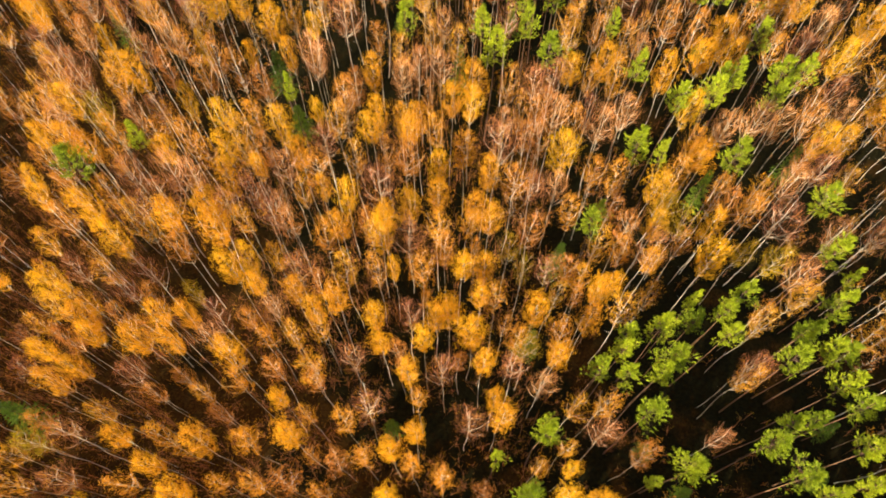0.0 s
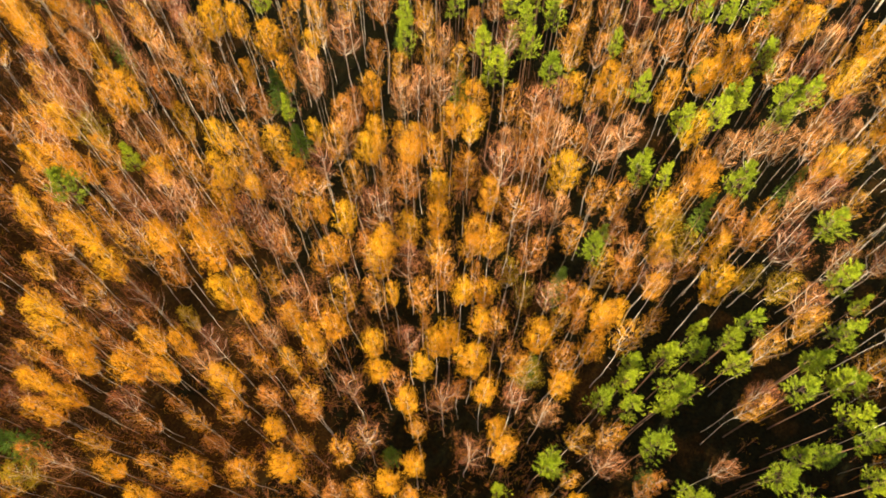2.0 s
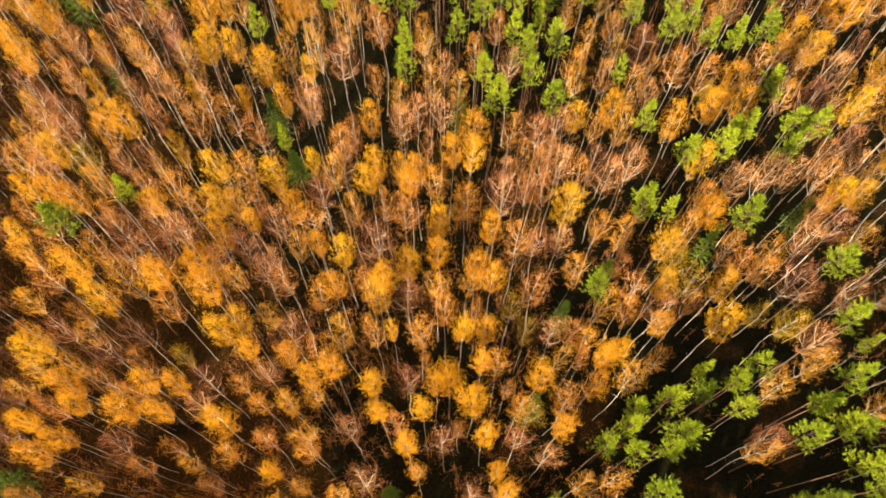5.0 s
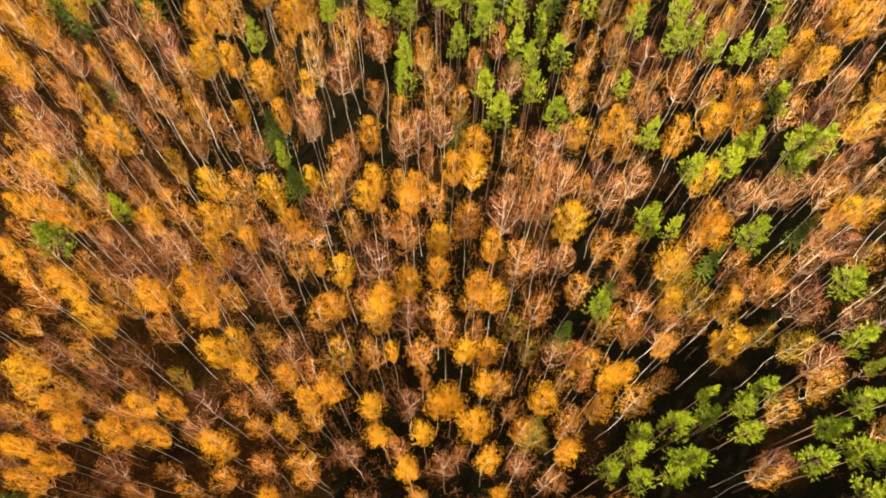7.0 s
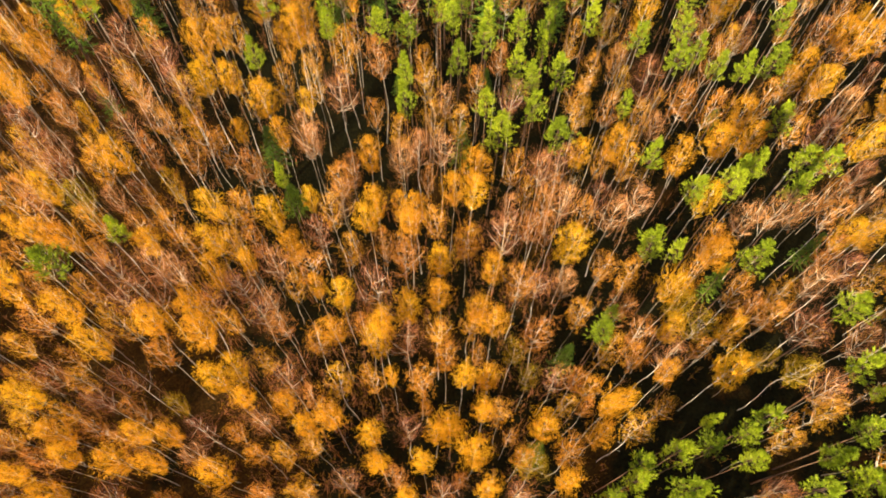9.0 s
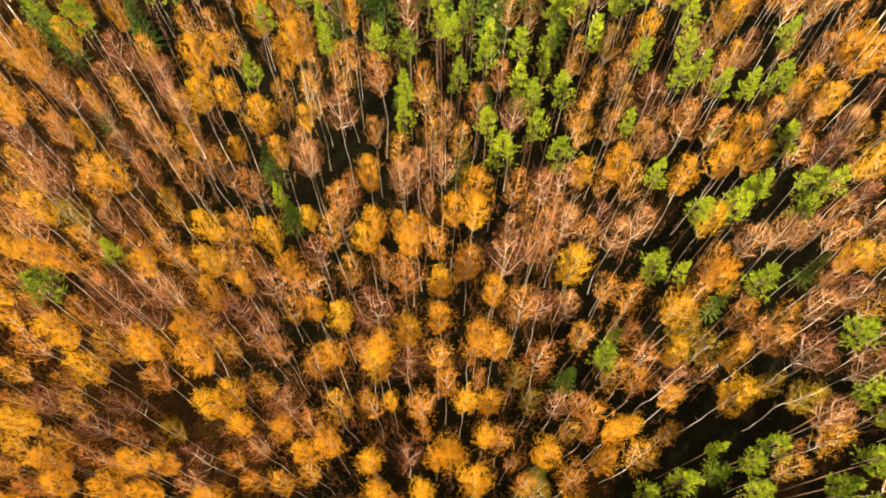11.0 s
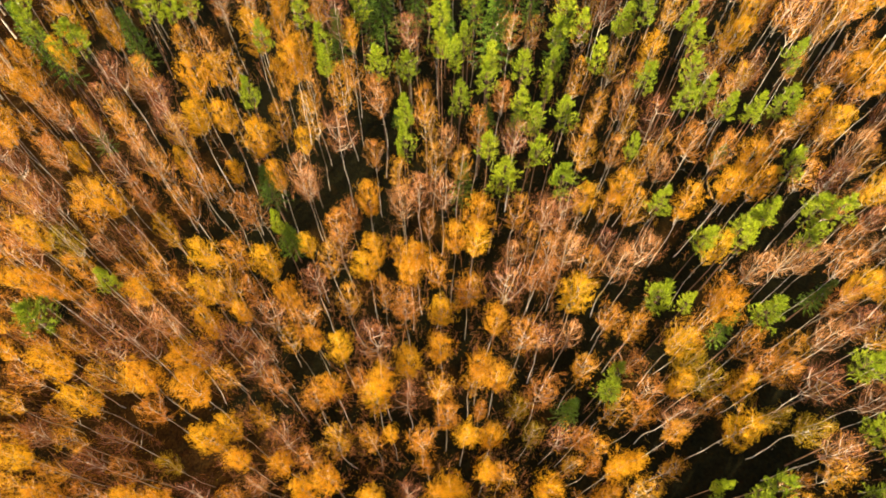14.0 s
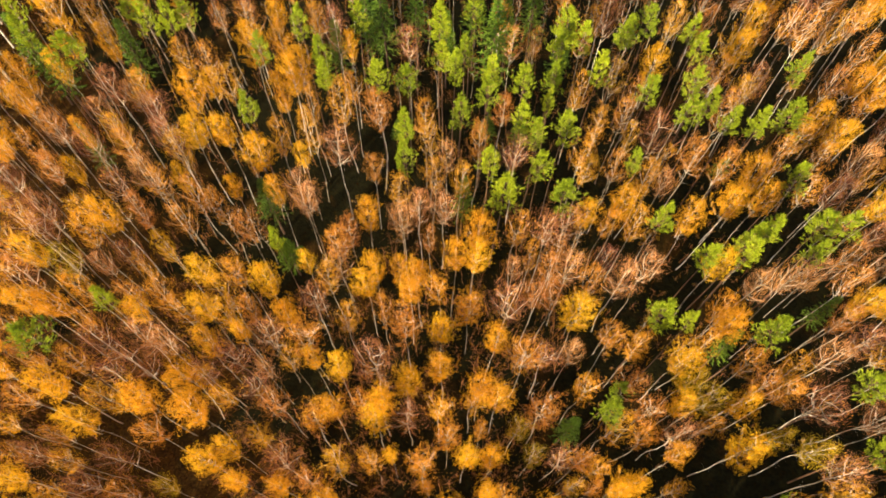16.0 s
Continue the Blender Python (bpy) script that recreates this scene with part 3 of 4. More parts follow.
plant(russet, 5.5, 22.1, 14.3, 0.81)
plant(russet, 10.0, 24.2, 17.0, 0.97)
plant(russet, 10.1, 20.4, 17.4, 1.51)
plant(russet, 11.0, 26.2, 17.6, 1.16)
plant(russet, 12.0, 24.4, 16.1, 0.81)
plant(russet, 12.3, 25.7, 17.7, 1.16)
plant(russet, 15.3, 21.9, 19.1, 1.51)
plant(gold, 18.3, 26.2, 18.5, 1.16)
plant(russet, 18.4, 24.2, 16.9, 1.01)
plant(russet, 27.4, 20.9, 18.5, 1.16)
plant(russet, 29.0, 23.2, 15.0, 0.81)
plant(russet, 31.2, 23.6, 17.8, 1.51)
plant(russet, -36.4, 29.4, 17.2, 1.12)
plant(russet, -35.6, 35.0, 17.6, 0.87)
plant(russet, -34.6, 30.9, 18.9, 1.32)
plant(russet, -32.3, 28.3, 16.0, 0.89)
plant(russet, -31.6, 34.5, 17.5, 1.32)
plant(russet, -28.4, 30.9, 18.7, 1.32)
plant(russet, -23.6, 28.1, 18.1, 1.32)
plant(russet, -18.8, 31.4, 17.5, 1.16)
plant(russet, -15.5, 28.5, 15.4, 1.09)
plant(russet, -13.7, 30.6, 18.4, 1.32)
plant(russet, -13.4, 35.0, 16.5, 1.11)
plant(russet, -10.8, 29.4, 18.1, 1.32)
plant(russet, -7.0, 30.8, 17.9, 1.32)
plant(russet, -0.5, 30.2, 18.0, 1.32)
plant(russet, 2.4, 31.2, 17.4, 1.32)
plant(russet, 3.1, 28.9, 15.7, 0.83)
plant(russet, 6.6, 34.6, 18.9, 1.72)
plant(russet, 8.3, 30.2, 18.2, 1.72)
plant(russet, 11.8, 32.1, 18.5, 1.32)
plant(russet, 14.5, 29.3, 17.8, 1.32)
plant(russet, 15.9, 32.5, 17.6, 1.32)
plant(russet, 16.4, 28.4, 17.4, 1.32)
plant(russet, 16.6, 35.9, 18.5, 1.32)
plant(russet, 16.8, 30.0, 18.8, 1.32)
plant(gold, 20.2, 34.5, 18.0, 1.72)
plant(russet, 21.8, 29.0, 17.4, 1.02)
plant(russet, 21.9, 35.7, 18.9, 1.32)
plant(russet, 26.2, 34.7, 17.4, 1.32)
plant(russet, 26.3, 32.1, 18.7, 1.32)
plant(russet, 27.9, 31.5, 19.0, 1.32)
plant(russet, 29.6, 34.0, 17.8, 1.32)
plant(russet, 37.6, 35.1, 17.8, 1.32)
plant(russet, -40.0, 43.4, 18.2, 1.32)
plant(russet, -38.6, 44.0, 18.7, 1.32)
plant(russet, -37.4, 36.9, 19.1, 1.32)
plant(russet, -31.8, 38.4, 16.4, 0.92)
plant(russet, -31.8, 40.6, 19.0, 1.32)
plant(russet, -27.5, 43.7, 16.6, 0.94)
plant(russet, -27.2, 40.1, 18.9, 1.32)
plant(russet, -24.6, 40.3, 19.0, 1.32)
plant(russet, -23.5, 39.2, 17.2, 1.32)
plant(russet, -19.8, 40.9, 18.5, 1.32)
plant(russet, -19.1, 38.4, 17.8, 1.32)
plant(russet, -18.3, 41.9, 18.9, 1.32)
plant(russet, -17.2, 39.0, 17.6, 1.12)
plant(russet, -12.0, 36.5, 18.2, 1.72)
plant(russet, -10.3, 41.9, 18.8, 1.32)
plant(russet, -8.5, 38.7, 17.1, 1.32)
plant(russet, -5.6, 39.8, 15.9, 1.11)
plant(russet, -3.4, 37.4, 18.2, 1.72)
plant(russet, -0.8, 40.7, 19.0, 1.32)
plant(russet, 2.2, 39.5, 17.2, 1.72)
plant(russet, 8.0, 40.3, 17.5, 1.32)
plant(russet, 9.0, 42.7, 18.6, 1.32)
plant(russet, 9.5, 40.8, 17.7, 1.32)
plant(russet, 12.8, 41.5, 18.7, 1.32)
plant(russet, 14.6, 36.5, 17.1, 1.32)
plant(russet, 24.1, 39.4, 18.3, 1.32)
plant(russet, 35.0, 38.6, 17.5, 1.32)
plant(russet, 35.6, 41.4, 18.9, 1.32)
plant(russet, 40.4, 41.5, 17.6, 0.97)
plant(russet, -41.7, 47.1, 16.6, 1.00)
plant(russet, -39.8, 48.9, 18.8, 1.32)
plant(russet, -33.1, 47.9, 18.9, 1.32)
plant(russet, -32.5, 46.1, 18.9, 1.32)
plant(russet, -28.4, 48.5, 18.1, 1.32)
plant(russet, -26.7, 51.3, 18.3, 1.32)
plant(russet, -23.7, 47.3, 19.0, 1.32)
plant(russet, -23.4, 51.1, 18.1, 1.32)
plant(russet, -21.8, 49.7, 17.3, 1.32)
plant(russet, -18.4, 47.2, 17.6, 1.32)
plant(russet, -9.8, 45.4, 18.5, 1.32)
plant(russet, -8.9, 46.9, 17.6, 1.32)
plant(russet, -4.5, 51.1, 18.2, 1.32)
plant(russet, -1.4, 46.7, 15.7, 0.83)
plant(russet, 7.0, 47.1, 17.4, 1.32)
plant(russet, 7.8, 45.2, 16.3, 0.85)
plant(russet, 10.4, 44.9, 16.8, 1.05)
plant(russet, 15.3, 47.9, 16.6, 1.13)
plant(russet, 17.7, 47.7, 18.1, 1.32)
plant(russet, 34.5, 51.0, 17.5, 1.32)
plant(russet, 37.3, 44.9, 16.9, 1.07)
plant(russet, 37.7, 48.2, 18.9, 1.32)
plant(russet, -39.8, 55.6, 17.6, 1.32)
plant(russet, -39.7, 58.9, 17.4, 1.32)
plant(russet, -37.5, 53.0, 18.2, 1.32)
plant(russet, -32.3, 57.8, 17.5, 1.32)
plant(russet, -30.2, 55.3, 19.0, 1.32)
plant(russet, -25.4, 54.7, 18.8, 1.32)
plant(russet, -16.5, 57.7, 17.2, 1.32)
plant(russet, -13.5, 57.9, 18.4, 1.32)
plant(russet, -7.2, 54.2, 15.7, 1.10)
plant(russet, -6.9, 59.6, 19.1, 1.72)
plant(russet, -2.1, 59.5, 17.8, 1.32)
plant(russet, -1.5, 56.4, 18.6, 1.32)
plant(russet, -1.2, 52.8, 17.8, 1.32)
plant(russet, 1.6, 52.3, 17.5, 1.32)
plant(russet, 3.1, 57.0, 17.7, 1.32)
plant(russet, 13.3, 55.3, 17.2, 1.32)
plant(russet, 13.7, 53.5, 17.2, 1.32)
plant(russet, 14.9, 58.6, 17.7, 1.32)
plant(russet, 16.3, 53.7, 17.4, 1.32)
plant(russet, 18.2, 57.6, 17.0, 0.96)
plant(russet, 19.3, 53.1, 17.4, 1.32)
plant(russet, 21.5, 55.3, 16.3, 0.87)
plant(russet, 23.9, 54.8, 17.9, 1.72)
plant(russet, 26.5, 53.5, 18.9, 1.32)
plant(russet, 32.0, 54.8, 19.0, 1.32)
plant(russet, 35.5, 57.5, 17.2, 1.32)
plant(russet, 36.1, 54.7, 18.2, 1.32)
plant(russet, 40.4, 59.5, 17.6, 1.32)
plant(russet, 42.2, 54.2, 15.9, 0.97)
plant(russet, -44.7, 62.3, 17.9, 1.32)
plant(russet, -30.3, 62.0, 18.7, 1.32)
plant(russet, -27.0, 66.3, 17.9, 1.32)
plant(russet, -24.2, 66.0, 18.4, 1.32)
plant(russet, -21.6, 63.3, 18.1, 1.32)
plant(gold, -16.6, 61.7, 18.7, 1.32)
plant(russet, -13.5, 61.3, 17.2, 1.13)
plant(russet, -10.3, 61.9, 18.1, 1.72)
plant(russet, -9.8, 64.0, 16.3, 1.12)
plant(russet, 5.5, 60.4, 17.7, 1.32)
plant(russet, 13.6, 62.9, 17.5, 1.32)
plant(russet, 17.2, 64.1, 17.8, 1.32)
plant(russet, 17.8, 60.3, 17.3, 1.32)
plant(russet, 19.7, 63.7, 16.2, 1.01)
plant(russet, 28.0, 61.0, 17.9, 1.32)
plant(russet, 28.2, 64.7, 18.1, 1.32)
plant(russet, 29.9, 62.8, 17.6, 1.32)
plant(russet, 38.1, 66.8, 15.3, 0.97)
plant(russet, 39.7, 64.1, 17.5, 1.32)
plant(russet, 43.3, 67.2, 18.5, 1.32)
plant(russet, -38.1, 72.1, 17.6, 1.32)
plant(russet, -21.6, 72.7, 17.2, 1.32)
plant(russet, -14.7, 73.8, 15.5, 0.87)
plant(russet, -13.9, 71.5, 18.1, 1.32)
plant(russet, 6.1, 73.9, 16.5, 1.11)
plant(russet, 7.0, 68.4, 17.6, 1.32)
plant(russet, 9.7, 70.1, 15.9, 0.92)
plant(russet, 13.0, 74.5, 15.8, 1.04)
plant(russet, 15.3, 70.8, 18.4, 1.32)
plant(russet, 24.0, 71.1, 19.1, 1.32)
plant(russet, 28.1, 71.7, 17.5, 1.10)
plant(russet, 35.1, 73.3, 15.6, 1.09)
plant(russet, 36.3, 71.5, 17.8, 1.32)
plant(russet, 37.8, 69.7, 19.1, 1.32)
plant(russet, 41.3, 69.7, 19.1, 1.32)
plant(russet, 41.9, 73.2, 16.8, 1.03)
plant(russet, 43.8, 71.7, 18.5, 1.32)
plant(bare, -30.1, 11.5, 18.4, 1.21)
plant(bare, -30.0, 7.8, 18.7, 1.21)
plant(bare, 13.1, 11.3, 18.3, 1.30)
plant(bare, 23.0, 11.6, 15.3, 0.91)
plant(bare, -36.5, 17.5, 15.2, 1.13)
plant(bare, -26.0, 16.7, 17.6, 1.21)
plant(bare, -19.9, 19.8, 18.4, 1.21)
plant(bare, -7.7, 17.8, 18.4, 1.21)
plant(bare, -6.5, 13.9, 18.5, 1.58)
plant(bare, 0.2, 16.8, 18.1, 1.30)
plant(bare, 2.1, 12.9, 17.7, 1.30)
plant(bare, 5.8, 16.8, 18.4, 1.30)
plant(bare, 8.5, 16.1, 17.4, 1.13)
plant(bare, 26.1, 17.3, 18.1, 1.30)
plant(bare, -33.1, 26.5, 17.0, 1.21)
plant(bare, -27.9, 24.1, 18.9, 1.21)
plant(bare, -26.9, 26.4, 17.3, 1.21)
plant(bare, -19.6, 22.0, 18.3, 1.21)
plant(bare, -14.6, 22.5, 17.8, 1.21)
plant(bare, -13.2, 26.4, 17.5, 1.58)
plant(bare, -3.0, 22.2, 17.3, 1.21)
plant(bare, 9.4, 26.5, 17.3, 1.30)
plant(bare, 31.3, 25.0, 18.7, 1.69)
plant(bare, -29.3, 33.8, 15.3, 1.28)
plant(bare, -26.7, 34.2, 17.0, 1.48)
plant(bare, -23.5, 35.3, 18.5, 1.48)
plant(bare, -20.2, 33.7, 17.0, 1.15)
plant(bare, -18.1, 34.8, 17.1, 1.48)
plant(bare, -16.0, 32.1, 17.1, 1.48)
plant(bare, -15.4, 34.0, 16.1, 0.92)
plant(bare, -6.2, 34.7, 18.7, 1.92)
plant(bare, -3.2, 29.9, 17.5, 1.48)
plant(bare, 8.7, 34.7, 17.4, 1.48)
plant(bare, 10.8, 35.4, 17.0, 1.04)
plant(bare, 19.2, 28.5, 18.0, 1.48)
plant(bare, 30.9, 30.7, 18.3, 1.92)
plant(bare, 32.7, 34.8, 18.6, 1.48)
plant(bare, 36.1, 30.1, 17.2, 1.48)
plant(bare, -38.1, 42.8, 17.5, 1.48)
plant(bare, -30.9, 43.2, 17.4, 1.02)
plant(bare, -29.7, 36.4, 18.3, 1.48)
plant(bare, -26.3, 36.5, 18.1, 1.48)
plant(bare, -15.0, 36.3, 18.5, 1.48)
plant(bare, -11.6, 40.0, 17.9, 1.48)
plant(bare, -9.2, 43.6, 18.0, 1.48)
plant(bare, 5.3, 39.7, 18.8, 1.92)
plant(bare, 6.2, 43.8, 15.3, 1.09)
plant(bare, 11.1, 42.7, 18.7, 1.48)
plant(bare, 15.9, 42.0, 17.6, 1.48)
plant(bare, 18.0, 43.0, 18.1, 1.48)
plant(bare, 27.4, 41.3, 17.9, 1.48)
plant(bare, 31.0, 41.5, 18.7, 1.48)
plant(bare, 34.8, 43.7, 15.7, 1.16)
plant(bare, 35.9, 36.2, 17.8, 1.48)
plant(bare, -39.3, 47.8, 18.1, 1.48)
plant(bare, -37.7, 48.8, 18.1, 1.48)
plant(bare, -36.9, 46.8, 17.6, 1.48)
plant(bare, -31.2, 51.7, 17.2, 1.48)
plant(bare, -29.6, 44.9, 15.9, 1.12)
plant(bare, -13.8, 51.2, 18.1, 1.48)
plant(bare, -12.8, 49.7, 18.2, 1.48)
plant(bare, -4.1, 48.4, 17.4, 1.48)
plant(bare, -2.5, 49.3, 17.9, 1.48)
plant(bare, -0.3, 49.2, 17.1, 1.48)
plant(bare, 9.3, 46.7, 18.1, 1.48)
plant(bare, 11.4, 47.1, 18.5, 1.48)
plant(bare, 14.7, 44.4, 16.7, 1.11)
plant(bare, 36.6, 50.2, 18.7, 1.48)
plant(bare, 40.5, 47.4, 16.0, 1.18)
plant(bare, 40.6, 44.0, 16.3, 1.17)
plant(bare, -41.9, 52.2, 17.3, 1.48)
plant(bare, -38.8, 58.0, 17.1, 1.48)
plant(bare, -35.1, 55.8, 17.2, 1.48)
plant(bare, -34.2, 59.4, 17.8, 1.48)
plant(bare, -28.6, 59.4, 18.3, 1.48)
plant(bare, -28.0, 52.0, 18.8, 1.48)
plant(bare, -27.2, 56.4, 18.5, 1.48)
plant(bare, -10.6, 55.6, 17.7, 1.92)
plant(bare, 0.2, 55.1, 17.4, 1.11)
plant(bare, 7.0, 54.8, 17.9, 1.48)
plant(bare, 20.8, 58.4, 17.4, 1.92)
plant(bare, 21.5, 53.2, 15.2, 1.22)
plant(bare, 39.4, 53.5, 19.0, 1.48)
plant(bare, 45.1, 59.8, 15.2, 0.99)
plant(bare, -33.3, 62.1, 18.7, 1.48)
plant(bare, 25.6, 63.8, 18.7, 1.48)
plant(bare, 32.1, 64.4, 17.1, 1.48)
plant(bare, -11.6, 70.1, 19.0, 1.48)
plant(bare, -4.1, 68.8, 17.4, 1.48)
plant(bare, 17.2, 72.2, 18.5, 1.48)
plant(olive, -32.6, 10.8, 18.4, 1.39)
plant(olive, 7.4, 19.1, 17.2, 1.50)
plant(olive, -22.3, 24.2, 16.6, 0.98)
plant(olive, 7.4, 26.9, 16.6, 1.05)
plant(olive, 30.1, 27.0, 17.3, 1.70)
plant(olive, 6.1, 29.1, 16.6, 1.19)
plant(olive, 21.0, 32.8, 16.9, 1.70)
plant(olive, 22.4, 31.5, 16.7, 1.70)
plant(olive, 27.8, 28.4, 15.9, 1.19)
plant(olive, -34.3, 43.2, 17.9, 1.70)
plant(pines, 4.2, 9.6, 18.4, 0.92)
plant(pines, 6.3, 6.8, 21.5, 1.72)
plant(pines, 8.1, 11.4, 20.9, 1.72)
plant(pines, 16.3, 7.8, 17.9, 0.92)
plant(pines, 19.2, 8.9, 20.6, 1.72)
plant(pines, 25.7, 10.2, 20.1, 1.72)
plant(pines, 27.0, 7.6, 21.2, 1.72)
plant(pines, 28.9, 6.6, 21.1, 1.32)
plant(pines, 32.4, 9.6, 21.5, 1.72)
plant(pines, 32.5, 7.2, 20.9, 1.32)
plant(pines, 12.3, 16.2, 21.0, 1.32)
plant(pines, 14.5, 17.6, 21.4, 1.32)
plant(pines, 14.8, 15.8, 21.1, 1.32)
plant(pines, 14.8, 19.0, 21.6, 1.32)
plant(pines, 16.0, 12.6, 21.1, 1.72)
plant(pines, 17.6, 15.9, 20.1, 1.32)
plant(pines, 18.7, 17.2, 21.3, 1.72)
plant(pines, 23.5, 19.5, 20.1, 1.32)
plant(pines, 27.0, 12.2, 20.0, 1.32)
plant(pines, 28.3, 16.8, 21.4, 1.72)
plant(pines, 29.2, 12.0, 19.8, 1.32)
plant(pines, 30.3, 19.8, 19.6, 1.72)
plant(pines, 31.6, 14.8, 21.4, 1.32)
plant(pines, 31.8, 18.2, 19.9, 1.32)
plant(pines, 32.9, 17.6, 19.9, 1.72)
plant(pines, 33.0, 13.1, 20.9, 1.72)
plant(pines, 18.0, 20.0, 20.6, 1.72)
plant(pines, 20.9, 22.4, 19.5, 0.92)
plant(pines, 21.0, 20.6, 19.7, 1.32)
plant(pines, 23.5, 21.5, 20.0, 1.32)
plant(pines, 24.9, 22.3, 21.4, 1.32)
plant(pines, 32.7, 21.2, 21.4, 1.72)
plant(pines, 34.0, 26.4, 20.5, 1.72)
plant(pines, 35.9, 25.2, 17.8, 0.92)
plant(pines, -33.6, 35.1, 21.6, 1.95)
plant(pines, 13.0, 29.4, 20.6, 1.50)
plant(pines, 14.4, 31.9, 17.9, 1.05)
plant(pines, 34.0, 31.7, 20.9, 1.95)
plant(pines, -28.9, 39.4, 19.7, 1.35)
plant(pines, 18.2, 37.8, 20.6, 1.95)
plant(pines, 20.8, 37.4, 19.0, 1.05)
plant(pines, 22.7, 43.2, 20.9, 1.50)
plant(pines, 26.0, 42.9, 21.5, 1.50)
plant(pines, 26.7, 36.2, 21.2, 1.95)
plant(pines, 32.2, 43.6, 20.2, 1.50)
plant(pines, -15.0, 45.0, 19.3, 1.05)
plant(pines, 5.0, 49.6, 20.4, 1.95)
plant(pines, 8.5, 51.5, 21.6, 1.50)
plant(pines, 10.4, 49.4, 20.3, 1.95)
plant(pines, 19.4, 46.5, 20.5, 1.50)
plant(pines, 26.4, 44.5, 21.3, 1.50)
plant(pines, 28.4, 45.3, 20.9, 1.50)
plant(pines, 32.1, 51.4, 19.8, 1.50)
plant(pines, 33.3, 46.3, 20.3, 1.95)
plant(pines, 35.3, 45.9, 21.0, 1.50)
plant(pines, -19.0, 58.4, 20.5, 1.50)
plant(pines, -4.2, 53.0, 20.2, 1.50)
plant(pines, -3.8, 56.0, 20.9, 1.50)
plant(pines, 1.4, 58.7, 19.6, 1.50)
plant(pines, 3.8, 52.6, 19.9, 1.50)
plant(pines, 3.9, 59.8, 21.1, 1.50)
plant(pines, 7.1, 56.9, 21.2, 1.50)
plant(pines, 8.5, 55.3, 20.9, 1.50)
plant(pines, 9.7, 59.8, 19.7, 1.05)
plant(pines, 10.9, 55.4, 21.3, 1.50)
plant(pines, 17.7, 53.1, 19.2, 1.05)
plant(pines, 23.0, 58.1, 20.6, 1.50)
plant(pines, 25.6, 59.6, 20.1, 1.50)
plant(pines, 27.7, 57.7, 19.7, 1.50)
plant(pines, 29.6, 57.1, 20.5, 1.50)
plant(pines, 33.3, 58.1, 20.1, 1.95)
plant(pines, -42.0, 66.6, 21.1, 1.50)
plant(pines, -37.3, 65.3, 20.2, 2.25)
plant(pines, -18.6, 65.7, 20.2, 1.50)
plant(pines, -12.7, 65.3, 19.8, 1.50)
plant(pines, -12.0, 62.9, 20.0, 1.50)
plant(pines, -6.7, 62.1, 20.5, 1.50)
plant(pines, -3.8, 62.1, 20.0, 1.50)
plant(pines, -0.3, 64.7, 19.8, 1.50)
plant(pines, 0.8, 62.1, 21.5, 1.50)
plant(pines, 1.7, 65.1, 20.3, 1.50)
plant(pines, 4.2, 61.6, 21.6, 1.50)
plant(pines, 7.5, 60.5, 21.6, 1.50)
plant(pines, 10.9, 61.8, 20.5, 1.50)
plant(pines, 11.3, 65.9, 20.2, 1.50)
plant(pines, 13.8, 66.2, 20.8, 1.50)
plant(pines, 14.8, 62.3, 21.2, 1.50)
plant(pines, 18.4, 68.0, 20.0, 1.95)
plant(pines, 19.7, 60.7, 20.5, 1.50)
plant(pines, 23.7, 60.9, 21.7, 1.50)
plant(pines, 25.6, 66.2, 20.0, 1.50)
plant(pines, 34.3, 62.6, 21.5, 1.50)
plant(pines, -43.9, 69.7, 21.3, 1.50)
plant(pines, -33.1, 71.5, 19.6, 1.50)
plant(pines, -30.0, 68.2, 21.5, 1.50)
plant(pines, -27.8, 68.7, 21.6, 1.50)
plant(pines, -26.6, 70.2, 20.2, 1.50)
plant(pines, -14.7, 68.2, 21.2, 1.50)
plant(pines, -9.0, 70.0, 20.0, 1.50)
plant(pines, -0.6, 68.1, 21.6, 1.95)
plant(pines, 2.6, 70.4, 20.6, 1.50)
plant(pines, 11.8, 68.1, 21.6, 1.95)
plant(pines, 20.5, 68.6, 21.1, 1.50)
plant(pines, 25.1, 68.4, 20.0, 1.50)
plant(spruces, 26.8, 37.8, 12.4, 1.19)
plant(spruces, 37.2, 41.7, 11.6, 1.19)
plant(spruces, -37.5, 59.7, 12.8, 1.19)
plant(spruces, -18.4, 53.8, 12.0, 1.75)
plant(spruces, -16.0, 48.5, 9.0, 1.60)
plant(spruces, 1.8, 53.5, 13.0, 1.35)
plant(gold, 21.4, 66.4, 18.0, 1.51)
plant(spruces, 11.3, 30.2, 12.5, 1.30)
plant(spruces, -9.0, 76.3, 15.0, 1.80)
plant(spruces, -12.4, 73.2, 13.5, 1.70)
plant(spruces, -3.4, 77.0, 16.0, 1.80)
plant(spruces, 0.1, 74.4, 14.0, 1.60)
plant(spruces, 3.4, 77.3, 16.5, 1.80)
plant(spruces, 7.2, 75.4, 14.5, 1.70)
plant(spruces, 10.2, 77.6, 16.0, 1.80)
plant(spruces, 13.4, 73.4, 12.5, 1.50)
plant(spruces, -46.5, 71.5, 16.0, 1.90)
plant(spruces, -43.4, 69.2, 14.5, 1.70)
plant(spruces, -35.2, 71.8, 15.0, 1.80)
plant(spruces, -38.0, 14.6, 13.0, 1.75)
plant(spruces, -4.8, 14.0, 8.5, 1.00)
plant(spruces, 8.2, 21.6, 11.5, 1.10)
plant(spruces, -6.9, 74.6, 17.5, 2.21)
plant(spruces, 5.2, 70.4, 19.8, 2.21)

